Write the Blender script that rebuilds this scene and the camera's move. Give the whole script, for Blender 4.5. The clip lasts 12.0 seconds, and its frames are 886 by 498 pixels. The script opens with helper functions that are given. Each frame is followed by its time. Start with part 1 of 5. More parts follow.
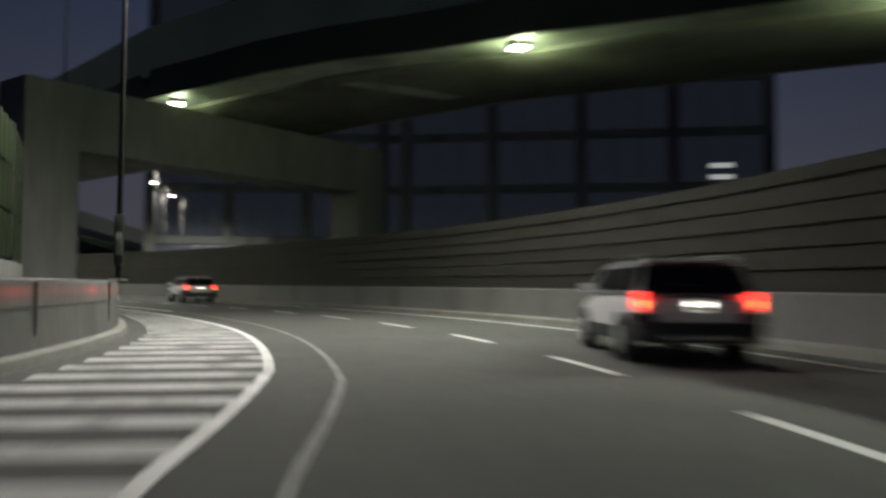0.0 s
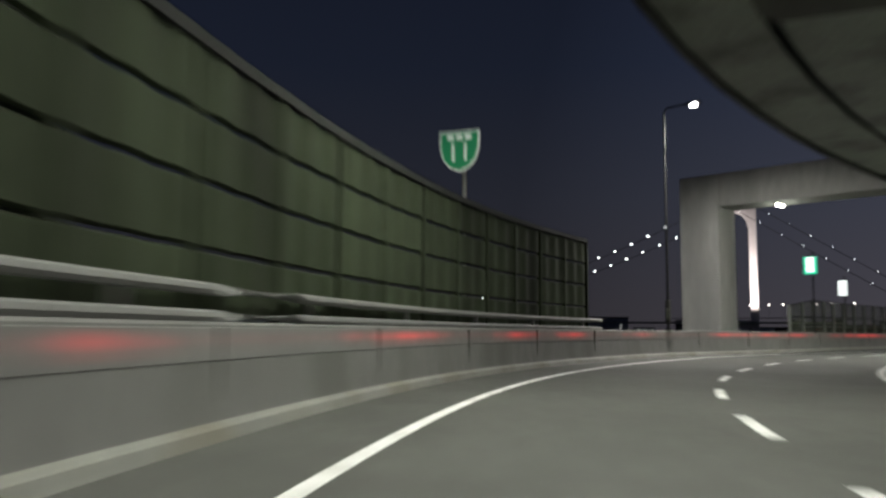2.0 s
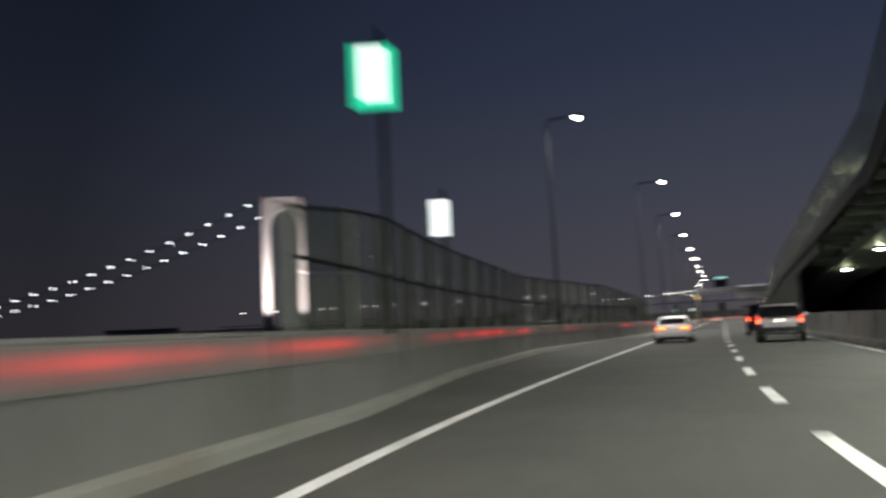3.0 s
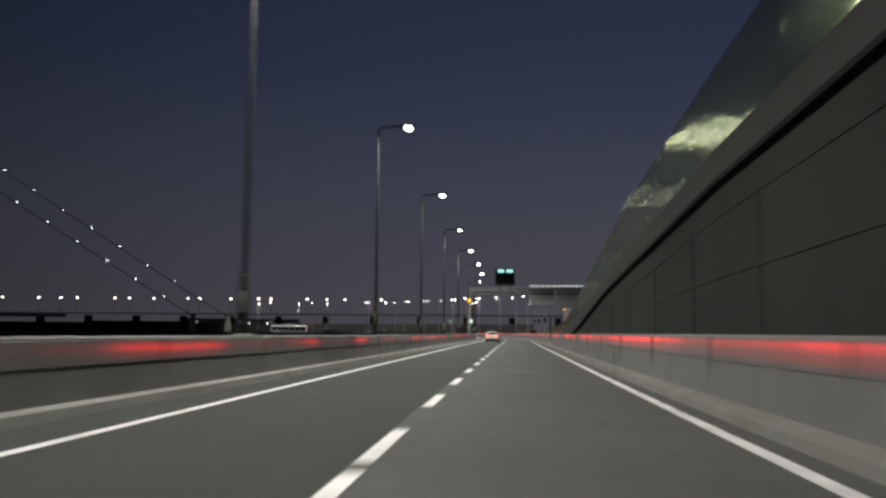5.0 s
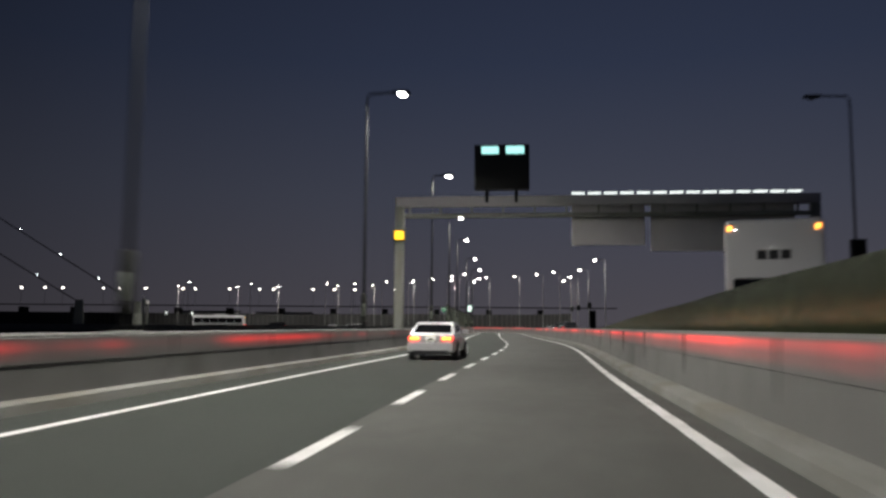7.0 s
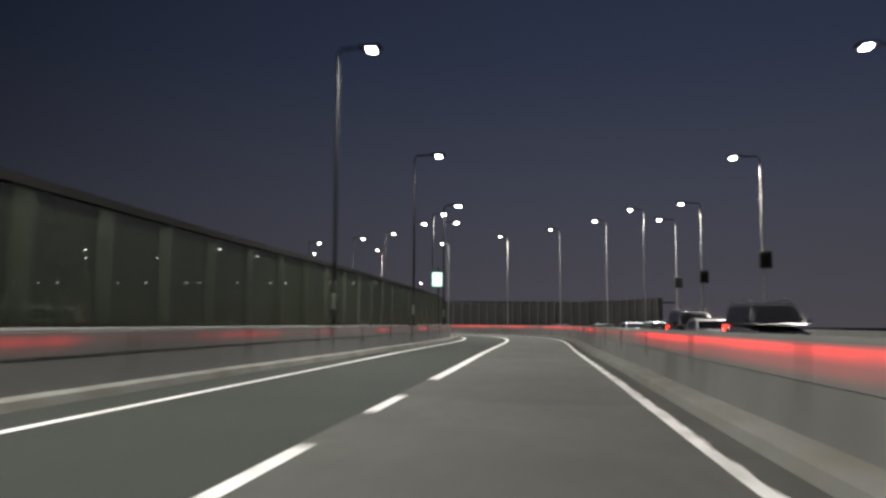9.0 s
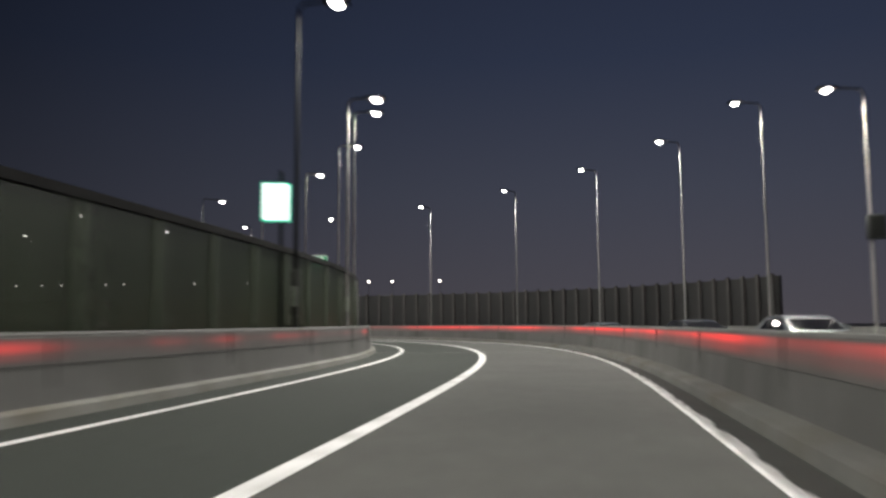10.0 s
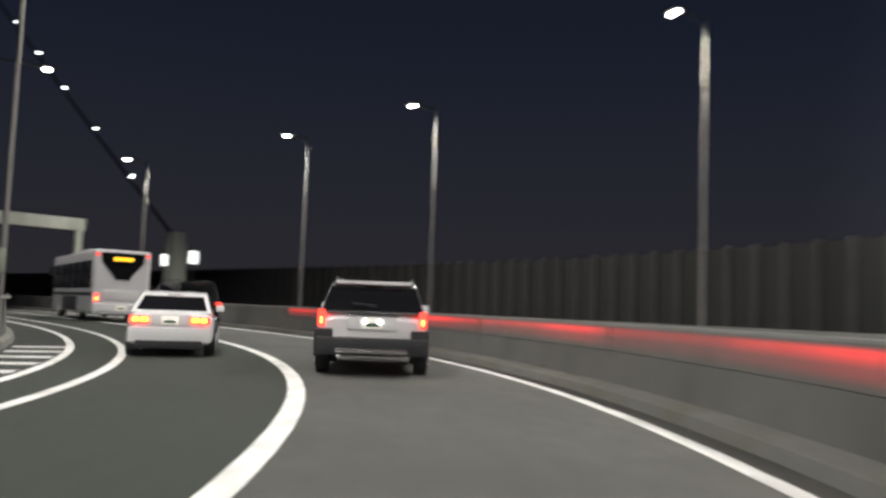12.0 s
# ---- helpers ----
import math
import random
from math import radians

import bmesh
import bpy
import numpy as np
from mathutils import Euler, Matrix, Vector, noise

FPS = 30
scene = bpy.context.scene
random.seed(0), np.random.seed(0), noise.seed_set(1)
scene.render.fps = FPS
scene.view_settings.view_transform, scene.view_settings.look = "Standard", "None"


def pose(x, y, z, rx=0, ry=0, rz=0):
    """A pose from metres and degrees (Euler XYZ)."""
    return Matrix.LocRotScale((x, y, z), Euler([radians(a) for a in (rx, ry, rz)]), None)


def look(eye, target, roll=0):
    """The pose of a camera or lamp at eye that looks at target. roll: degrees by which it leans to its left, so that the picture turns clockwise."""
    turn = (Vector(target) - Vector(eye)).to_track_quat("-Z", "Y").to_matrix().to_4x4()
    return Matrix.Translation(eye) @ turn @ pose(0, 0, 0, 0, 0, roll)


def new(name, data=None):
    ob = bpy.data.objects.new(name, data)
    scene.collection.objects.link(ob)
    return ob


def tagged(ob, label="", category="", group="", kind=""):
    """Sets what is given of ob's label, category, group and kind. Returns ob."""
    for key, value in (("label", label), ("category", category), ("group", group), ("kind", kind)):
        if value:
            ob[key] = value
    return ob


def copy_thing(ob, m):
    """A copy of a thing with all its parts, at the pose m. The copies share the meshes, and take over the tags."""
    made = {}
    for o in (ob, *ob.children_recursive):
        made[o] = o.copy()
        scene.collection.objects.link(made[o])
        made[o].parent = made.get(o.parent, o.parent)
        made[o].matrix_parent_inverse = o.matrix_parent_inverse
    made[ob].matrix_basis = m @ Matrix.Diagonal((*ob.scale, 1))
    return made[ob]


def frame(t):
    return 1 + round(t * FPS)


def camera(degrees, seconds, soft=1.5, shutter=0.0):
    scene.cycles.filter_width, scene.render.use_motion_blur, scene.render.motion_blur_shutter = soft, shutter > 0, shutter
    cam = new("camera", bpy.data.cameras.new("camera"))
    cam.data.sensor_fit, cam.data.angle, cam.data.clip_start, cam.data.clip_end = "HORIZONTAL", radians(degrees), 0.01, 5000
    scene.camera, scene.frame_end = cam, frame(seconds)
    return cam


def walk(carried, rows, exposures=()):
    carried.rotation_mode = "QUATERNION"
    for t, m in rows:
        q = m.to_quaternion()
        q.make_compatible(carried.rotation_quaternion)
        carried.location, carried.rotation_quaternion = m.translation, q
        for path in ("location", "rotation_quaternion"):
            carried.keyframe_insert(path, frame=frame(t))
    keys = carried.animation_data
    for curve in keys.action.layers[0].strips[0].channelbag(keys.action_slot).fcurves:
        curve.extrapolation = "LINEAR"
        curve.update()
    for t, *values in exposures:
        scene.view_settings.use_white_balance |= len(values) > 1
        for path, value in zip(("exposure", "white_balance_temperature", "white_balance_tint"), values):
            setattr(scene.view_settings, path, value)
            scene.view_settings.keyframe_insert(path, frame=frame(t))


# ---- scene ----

# The camera: one lens, carried in a car along the carriageway.
cam = camera(58.50, 12.0, soft=2.7, shutter=0.4)
PATH = [
    (0, (-2.897, -0.060, 1.000), (-2.625, 9.926, 1.460), 0.38),
    (0.25, (-3.807, 8.870, 1.000), (-5.718, 18.662, 1.689), -0.39),
    (0.5, (-6.115, 17.374, 1.000), (-10.102, 26.504, 1.868), -0.85),
    (0.75, (-9.643, 25.391, 1.000), (-14.512, 34.072, 1.966), 0.44),
    (1, (-14.122, 32.998, 1.000), (-19.349, 41.463, 2.011), 1.73),
    (1.25, (-18.737, 40.432, 1.000), (-25.262, 47.943, 2.002), 1.42),
    (1.5, (-24.117, 47.109, 1.000), (-32.250, 52.843, 1.988), 1.05),
    (2, (-38.043, 58.509, 1.000), (-46.381, 63.934, 2.024), 0.47),
    (2.5, (-50.216, 72.892, 1.000), (-57.219, 79.955, 2.031), -2.44),
    (3, (-58.396, 90.446, 1.000), (-62.702, 99.412, 2.028), -2.82),
    (3.5, (-61.753, 108.508, 1.000), (-63.889, 118.222, 2.033), -0.74),
    (3.6, (-62.082, 112.053, 1.000), (-64.240, 121.769, 1.970), -0.60),
    (3.8, (-62.611, 119.127, 1.000), (-64.772, 128.842, 1.974), -0.41),
    (4, (-62.953, 126.222, 1.000), (-65.067, 135.946, 1.983), -0.23),
    (4.2, (-63.343, 133.301, 1.000), (-65.368, 143.043, 1.995), -0.08),
    (4.4, (-63.905, 140.349, 1.000), (-65.879, 150.100, 2.011), 0.06),
    (4.5, (-64.143, 143.875, 1.000), (-66.106, 153.627, 2.019), 0.13),
    (5, (-65.279, 161.490, 1.000), (-67.276, 171.232, 2.052), 0.36),
    (5.3, (-66.146, 172.009, 1.000), (-68.115, 181.756, 2.059), 0.43),
    (5.5, (-66.724, 178.994, 1.000), (-68.925, 188.711, 1.854), 0.45),
    (6, (-68.663, 196.383, 1.000), (-71.172, 206.003, 2.072), 0.37),
    (6.5, (-70.684, 213.569, 1.000), (-73.099, 223.223, 1.992), 0.96),
    (7, (-72.398, 231.156, 1.000), (-74.758, 240.825, 1.974), 0.43),
    (7.2, (-73.127, 238.277, 1.000), (-75.457, 247.949, 2.014), 0.24),
    (7.5, (-74.384, 248.900, 1.000), (-76.609, 258.598, 2.003), 0.22),
    (7.6, (-74.775, 252.446, 1.000), (-76.941, 262.157, 1.996), 0.21),
    (8, (-76.398, 266.688, 1.000), (-78.693, 276.374, 1.960), 0.18),
    (8.4, (-78.561, 280.861, 1.000), (-81.294, 290.436, 1.923), 0.15),
    (8.5, (-79.193, 284.367, 1.000), (-82.013, 293.918, 1.916), 0.14),
    (8.8, (-81.171, 294.784, 1.000), (-84.092, 304.305, 1.904), 0.13),
    (9, (-82.333, 301.645, 1.000), (-85.205, 311.177, 1.940), 0.22),
    (9.5, (-84.940, 317.628, 1.000), (-87.943, 327.114, 1.999), -0.13),
    (10, (-87.635, 332.730, 1.000), (-90.818, 342.163, 1.941), -0.41),
    (10.25, (-88.916, 340.573, 1.000), (-92.017, 350.030, 1.972), -0.21),
    (10.5, (-90.315, 348.358, 1.000), (-93.646, 357.733, 2.004), 0.02),
    (10.75, (-92.353, 356.295, 1.000), (-96.561, 365.323, 1.886), 0.43),
    (11, (-95.258, 363.780, 1.000), (-100.653, 372.164, 1.769), 0.97),
    (11.25, (-99.015, 370.236, 1.000), (-105.630, 377.690, 1.823), 1.84),
    (11.5, (-103.727, 375.792, 1.000), (-111.670, 381.803, 1.878), 2.49),
    (11.75, (-109.426, 380.298, 1.000), (-118.459, 384.505, 1.830), 2.35),
    (12, (-115.904, 383.475, 1.000), (-125.602, 385.796, 1.758), 2.11),
]
walk(cam, [(t, look(eye, target, roll)) for t, eye, target, roll in PATH])

# The road's alignment: curvature every 12 m of the middle lane line.
BEND = [0.0092361, 0.0125145, 0.0167677, 0.0203928, 0.0147664, 0.0047317, 0.0199651, 0.0018301, -0.0089519, -0.0224253, -0.0175683, -0.0128317, -0.0035464, 0.0005375, -0.0013026, -0.0002317, 0.0007982, -0.0001791, -0.0003198, -0.0001279, 0.0001509, 0.0004921, -0.0020899, 0.0027212, -0.0023619, 0.0013140, 0.0038782, 0.0025472, -0.0004957, -0.0017185, 0.0012849, -0.0019636, 0.0021547, 0.0121725, 0.0205506, 0.0332401, 0.0301733, 0.0333479, 0.0184632, 0.0086284, 0.0039167, 0.0016858, 0.0006518]

# Stations and metres along the lane line.
STATION = [(-60.0, -63.7), (3.7, -0.1), (21.3, 18.8), (39.0, 37.2), (56.7, 55.0), (74.8, 73.1), (93.7, 91.7), (113.0, 110.8), (131.3, 128.8), (195.8, 192.4), (220.7, 216.9), (238.4, 234.3), (256.4, 251.9), (321.4, 315.1), (345.5, 338.7), (362.1, 355.0), (378.1, 370.9), (393.8, 386.4), (408.4, 400.5), (422.7, 414.3), (552.7, 544.3)]
S_FIRST, STEP = -20.0, 12.0
GRID = np.arange(-70.0, 561.0, 1.0)


def align():
    """Heading and place of the lane line for every metre of the road."""
    knots = S_FIRST + STEP * np.arange(len(BEND))
    k = np.interp(GRID + 0.5, knots, BEND)
    th = np.concatenate([[0.0], np.cumsum(k)[:-1]])
    zero = int(-GRID[0])
    th = th - th[zero]
    mid = th + k / 2
    x = np.concatenate([[0.0], np.cumsum(-np.sin(mid))[:-1]])
    y = np.concatenate([[0.0], np.cumsum(np.cos(mid))[:-1]])
    return x - x[zero], y - y[zero], th


ROAD_X, ROAD_Y, ROAD_T = align()


def metres(s):
    return float(np.interp(s, *zip(*STATION)))


def rp(s, n, z=0.0):
    """The place s metres along the road, n metres to the right of its lane line."""
    s = metres(s)
    x, y, th = (float(np.interp(s, GRID, a)) for a in (ROAD_X, ROAD_Y, ROAD_T))
    return Vector((x + n * math.cos(th), y + n * math.sin(th), z))


def rpose(s, n, z=0.0, turn=0.0):
    """The pose of a thing there: its y axis runs along the road, its x axis to the right."""
    th = float(np.interp(metres(s), GRID, ROAD_T))
    return Matrix.Translation(rp(s, n, z)) @ Matrix.Rotation(th + radians(turn), 4, "Z")


def along(table):
    """A number that changes along the road, from pairs (s, value)."""
    ss, vv = zip(*table)
    return lambda s: float(np.interp(s, ss, vv))


# ---- sky and exposure ----
world = bpy.data.worlds.new("night_sky")
scene.world = world
world.use_nodes = True
wn, wl = world.node_tree.nodes, world.node_tree.links
wn.clear()
w_out, w_bg = wn.new("ShaderNodeOutputWorld"), wn.new("ShaderNodeBackground")
w_ramp, w_xyz, w_tc = wn.new("ShaderNodeValToRGB"), wn.new("ShaderNodeSeparateXYZ"), wn.new("ShaderNodeTexCoord")
wl.new(w_tc.outputs["Generated"], w_xyz.inputs[0])
wl.new(w_xyz.outputs["Z"], w_ramp.inputs[0])
wl.new(w_ramp.outputs[0], w_bg.inputs[0])
wl.new(w_bg.outputs[0], w_out.inputs[0])
ramp = w_ramp.color_ramp
ramp.elements[0].position, ramp.elements[0].color = 0.0, (0.048, 0.044, 0.052, 1)
ramp.elements[1].position, ramp.elements[1].color = 0.6, (0.010, 0.014, 0.032, 1)
e = ramp.elements.new(0.16)
e.color = (0.034, 0.037, 0.053, 1)
e = ramp.elements.new(0.32)
e.color = (0.019, 0.025, 0.046, 1)
w_dot, w_map = wn.new("ShaderNodeVectorMath"), wn.new("ShaderNodeMapRange")
w_dot.operation = "DOT_PRODUCT"
w_dot.inputs[1].default_value = (0.02, 1.0, 0.0)
wl.new(w_tc.outputs["Generated"], w_dot.inputs[0])
wl.new(w_dot.outputs["Value"], w_map.inputs[0])
w_map.inputs["From Min"].default_value, w_map.inputs["From Max"].default_value = 0.6, 1.0
w_map.inputs["To Min"].default_value, w_map.inputs["To Max"].default_value = 0.5, 1.45
wl.new(w_map.outputs[0], w_bg.inputs["Strength"])


# ---- materials ----
def mat(name, color, rough=0.6, metal=0.0, scale=2.0, vary=0.25, bump=0.0, bump_scale=60.0, stain=None, emit=None, power=0.0, spec=0.5, streak=(1, 1, 1), coat=0.0):
    """A surface with two scales of variation in its colour and a fine relief."""
    m = bpy.data.materials.new(name)
    m.use_nodes = True
    nt = m.node_tree
    nodes, links = nt.nodes, nt.links
    b = nodes["Principled BSDF"]
    b.inputs["Roughness"].default_value = rough
    b.inputs["Metallic"].default_value = metal
    b.inputs["Specular IOR Level"].default_value = spec
    b.inputs["Coat Weight"].default_value = coat
    tc, mp = nodes.new("ShaderNodeTexCoord"), nodes.new("ShaderNodeMapping")
    mp.inputs["Scale"].default_value = streak
    links.new(tc.outputs["Object"], mp.inputs[0])
    n1, n2 = nodes.new("ShaderNodeTexNoise"), nodes.new("ShaderNodeTexNoise")
    n1.inputs["Scale"].default_value, n2.inputs["Scale"].default_value = scale, scale * 14
    n1.inputs["Detail"].default_value, n2.inputs["Detail"].default_value = 5, 4
    info = nodes.new("ShaderNodeObjectInfo")
    for t in (n1, n2):
        links.new(mp.outputs[0], t.inputs["Vector"])
    add = nodes.new("ShaderNodeMath")
    add.operation = "ADD"
    links.new(n1.outputs["Fac"], add.inputs[0])
    links.new(n2.outputs["Fac"], add.inputs[1])
    add2 = nodes.new("ShaderNodeMath")
    add2.operation = "MULTIPLY_ADD"
    links.new(info.outputs["Random"], add2.inputs[0])
    add2.inputs[1].default_value = 0.25
    links.new(add.outputs[0], add2.inputs[2])
    r = nodes.new("ShaderNodeMapRange")
    r.inputs["From Min"].default_value, r.inputs["From Max"].default_value = 0.65, 1.6
    r.inputs["To Min"].default_value, r.inputs["To Max"].default_value = 1 - vary, 1 + vary
    links.new(add2.outputs[0], r.inputs[0])
    mix = nodes.new("ShaderNodeVectorMath")
    mix.operation = "SCALE"
    mix.inputs[0].default_value = color
    links.new(r.outputs[0], mix.inputs["Scale"])
    last = mix.outputs[0]
    if stain:
        n3, cr, mx = nodes.new("ShaderNodeTexNoise"), nodes.new("ShaderNodeValToRGB"), nodes.new("ShaderNodeMix")
        n3.inputs["Scale"].default_value = stain[1]
        n3.inputs["Detail"].default_value = 6
        links.new(mp.outputs[0], n3.inputs["Vector"])
        cr.color_ramp.elements[0].position, cr.color_ramp.elements[1].position = 0.48, 0.68
        links.new(n3.outputs["Fac"], cr.inputs[0])
        mx.data_type = "RGBA"
        links.new(cr.outputs[0], mx.inputs["Factor"])
        links.new(last, mx.inputs["A"])
        mx.inputs["B"].default_value = (*stain[0], 1)
        last = mx.outputs["Result"]
    links.new(last, b.inputs["Base Color"])
    if bump:
        n4, bp = nodes.new("ShaderNodeTexNoise"), nodes.new("ShaderNodeBump")
        n4.inputs["Scale"].default_value = bump_scale
        n4.inputs["Detail"].default_value = 3
        links.new(mp.outputs[0], n4.inputs["Vector"])
        bp.inputs["Strength"].default_value, bp.inputs["Distance"].default_value = bump, 0.01
        links.new(n4.outputs["Fac"], bp.inputs["Height"])
        links.new(bp.outputs[0], b.inputs["Normal"])
    if emit:
        b.inputs["Emission Color"].default_value = (*emit, 1)
        b.inputs["Emission Strength"].default_value = power
    return m


ASPHALT = mat("asphalt", (0.085, 0.085, 0.078), 0.85, scale=0.25, vary=0.3, bump=0.6, bump_scale=90, stain=((0.065, 0.065, 0.06), 0.6))
ASPHALT_DARK = mat("dark_asphalt", (0.025, 0.031, 0.025), 0.9, scale=0.3, vary=0.3, bump=0.6, bump_scale=90)
PAINT = mat("road_paint", (0.86, 0.86, 0.85), 0.6, scale=1.5, vary=0.12, bump=0.3, bump_scale=70, stain=((0.55, 0.55, 0.53), 2.2))
PAINT_HATCH = mat("scuffed_road_paint", (0.66, 0.66, 0.65), 0.7, scale=1.5, vary=0.2, bump=0.3, bump_scale=70, stain=((0.22, 0.22, 0.21), 1.6))
PAINT_WORN = mat("worn_road_paint", (0.22, 0.22, 0.205), 0.7, scale=1.5, vary=0.3, stain=((0.1, 0.1, 0.095), 2.5))
CONCRETE = mat("barrier_concrete", (0.15, 0.149, 0.142), 0.8, scale=0.5, vary=0.25, bump=0.3, bump_scale=30, stain=((0.10, 0.10, 0.092), 0.5), streak=(1, 1, 0.3))
KERB = mat("kerb_concrete", (0.20, 0.20, 0.185), 0.85, scale=0.8, vary=0.3, bump=0.4, stain=((0.16, 0.15, 0.12), 0.9))
PIER = mat("pier_concrete", (0.33, 0.34, 0.30), 0.85, scale=0.3, vary=0.2, bump=0.25, bump_scale=20, stain=((0.22, 0.23, 0.2), 0.35), streak=(1, 1, 0.25))
GIRDER = mat("painted_girder_steel", (0.27, 0.30, 0.25), 0.5, scale=0.4, vary=0.25, stain=((0.12, 0.13, 0.11), 0.5))
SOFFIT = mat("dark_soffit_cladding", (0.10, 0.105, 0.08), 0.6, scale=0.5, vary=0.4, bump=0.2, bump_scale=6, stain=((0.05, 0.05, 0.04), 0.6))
PORTAL = mat("portal_concrete", (0.22, 0.222, 0.212), 0.85, scale=0.3, vary=0.25, bump=0.25, bump_scale=20, stain=((0.15, 0.152, 0.145), 0.35), streak=(1, 1, 0.25))
PANEL = mat("noise_panel_metal", (0.15, 0.175, 0.11), 0.5, metal=0.2, scale=1.2, vary=0.35, streak=(1, 1, 0.2), stain=((0.10, 0.12, 0.08), 0.9))
PANEL_2 = mat("ribbed_noise_panel", (0.036, 0.045, 0.027), 0.9, spec=0.1, scale=1.0, vary=0.5, streak=(1, 1, 0.15), stain=((0.02, 0.023, 0.015), 0.8))
PANEL_DARK = mat("dark_noise_panel", (0.032, 0.044, 0.023), 0.35, scale=1.0, vary=0.35, streak=(1, 1, 0.2))
PANEL_DARK.node_tree.nodes["Principled BSDF"].inputs["Alpha"].default_value = 0.76
JOINT = mat("joint_filler", (0.095, 0.094, 0.088), 0.9, spec=0.15)
PANEL_TOP = mat("panel_capping", (0.025, 0.025, 0.025), 0.9, spec=0.15)
WALL = mat("retaining_wall_concrete", (0.036, 0.035, 0.027), 0.9, scale=0.5, vary=0.35, bump=0.4, bump_scale=15, stain=((0.03, 0.029, 0.023), 0.5))
STEEL = mat("galvanised_steel", (0.21, 0.205, 0.20), 0.6, metal=0.3, scale=2, vary=0.2)
DARK_STEEL = mat("dark_steel", (0.014, 0.015, 0.014), 0.8, spec=0.15, metal=0.0, scale=2, vary=0.2)
JOINT_STEEL = mat("joint_steel", (0.16, 0.165, 0.155), 0.45, metal=0.4, scale=4, vary=0.4)
LAMP_ON = mat("lamp_glass_lit", (0.9, 0.9, 0.85), 0.3, emit=(1.0, 0.97, 0.88), power=45)
LAMP_FAR = mat("distant_lamp_lit", (0.9, 0.9, 0.85), 0.3, emit=(1.0, 0.93, 0.85), power=9)
LAMP_OFF = mat("lamp_glass_dark", (0.1, 0.1, 0.1), 0.2)
BULB = mat("bridge_bulb_lit", (0.9, 0.9, 0.9), 0.3, emit=(0.92, 0.98, 0.98), power=16)
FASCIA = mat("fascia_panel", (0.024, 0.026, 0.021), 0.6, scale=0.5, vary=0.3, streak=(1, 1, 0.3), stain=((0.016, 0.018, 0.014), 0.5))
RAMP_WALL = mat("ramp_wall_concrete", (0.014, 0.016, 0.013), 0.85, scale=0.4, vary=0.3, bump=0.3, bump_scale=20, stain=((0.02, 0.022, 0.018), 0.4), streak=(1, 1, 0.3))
TOWER = mat("white_bridge_steel", (0.75, 0.73, 0.74), 0.6, scale=0.05, vary=0.1, stain=((0.6, 0.58, 0.6), 0.06))
GROUND = mat("dark_ground", (0.03, 0.032, 0.034), 0.9, scale=0.02, vary=0.4, stain=((0.02, 0.022, 0.025), 0.01))
RED_ON = mat("tail_lamp_lit", (0.5, 0.03, 0.02), 0.2, emit=(1.0, 0.045, 0.03), power=3.5)
AMBER_ON = mat("tail_lamp_amber_lit", (0.6, 0.2, 0.03), 0.2, emit=(1.0, 0.36, 0.05), power=5)
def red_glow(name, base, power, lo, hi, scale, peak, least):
    """Concrete-coloured skin with a painted red reflection that fades to its edges and swells along it."""
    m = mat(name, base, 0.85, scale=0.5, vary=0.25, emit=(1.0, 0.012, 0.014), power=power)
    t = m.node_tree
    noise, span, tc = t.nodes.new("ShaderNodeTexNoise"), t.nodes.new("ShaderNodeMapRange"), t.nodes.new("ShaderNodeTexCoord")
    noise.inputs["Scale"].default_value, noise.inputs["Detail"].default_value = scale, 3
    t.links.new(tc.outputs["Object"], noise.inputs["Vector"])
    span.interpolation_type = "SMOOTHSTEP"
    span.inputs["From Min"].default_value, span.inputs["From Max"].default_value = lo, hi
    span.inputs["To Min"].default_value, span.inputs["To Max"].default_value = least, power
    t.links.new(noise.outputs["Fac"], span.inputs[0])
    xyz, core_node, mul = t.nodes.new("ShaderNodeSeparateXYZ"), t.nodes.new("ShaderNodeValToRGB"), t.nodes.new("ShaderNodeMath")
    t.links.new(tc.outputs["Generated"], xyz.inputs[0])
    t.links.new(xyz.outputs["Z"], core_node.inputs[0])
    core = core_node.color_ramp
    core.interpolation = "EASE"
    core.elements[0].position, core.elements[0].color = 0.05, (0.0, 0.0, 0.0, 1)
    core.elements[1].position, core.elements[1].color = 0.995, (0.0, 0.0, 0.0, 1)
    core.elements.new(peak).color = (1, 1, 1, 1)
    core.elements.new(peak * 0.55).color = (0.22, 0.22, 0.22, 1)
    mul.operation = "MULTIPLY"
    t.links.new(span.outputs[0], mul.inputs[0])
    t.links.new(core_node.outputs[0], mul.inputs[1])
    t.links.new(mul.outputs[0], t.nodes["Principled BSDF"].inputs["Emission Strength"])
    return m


# Tail light reflected in the parapets, painted as emission; no lamp is there.
RED_REFLECTION = red_glow("red_reflection_glow", (0.15, 0.147, 0.14), 1.12, 0.36, 0.64, 0.16, 0.84, 0.20)
RED_REFLECTION_DIM = red_glow("red_reflection_glow_dim", (0.15, 0.148, 0.142), 0.58, 0.47, 0.66, 0.2, 0.62, 0.03)
WHITE_LAMP = mat("small_lamp_lit", (0.9, 0.9, 0.9), 0.3, emit=(1.0, 0.93, 0.82), power=5)
GREEN_ON = mat("sign_green_lit", (0.02, 0.4, 0.25), 0.4, emit=(0.02, 0.72, 0.40), power=1.0)
SIGN_WHITE = mat("sign_white_lit", (0.9, 0.9, 0.9), 0.4, emit=(0.92, 1.0, 0.96), power=1.3)
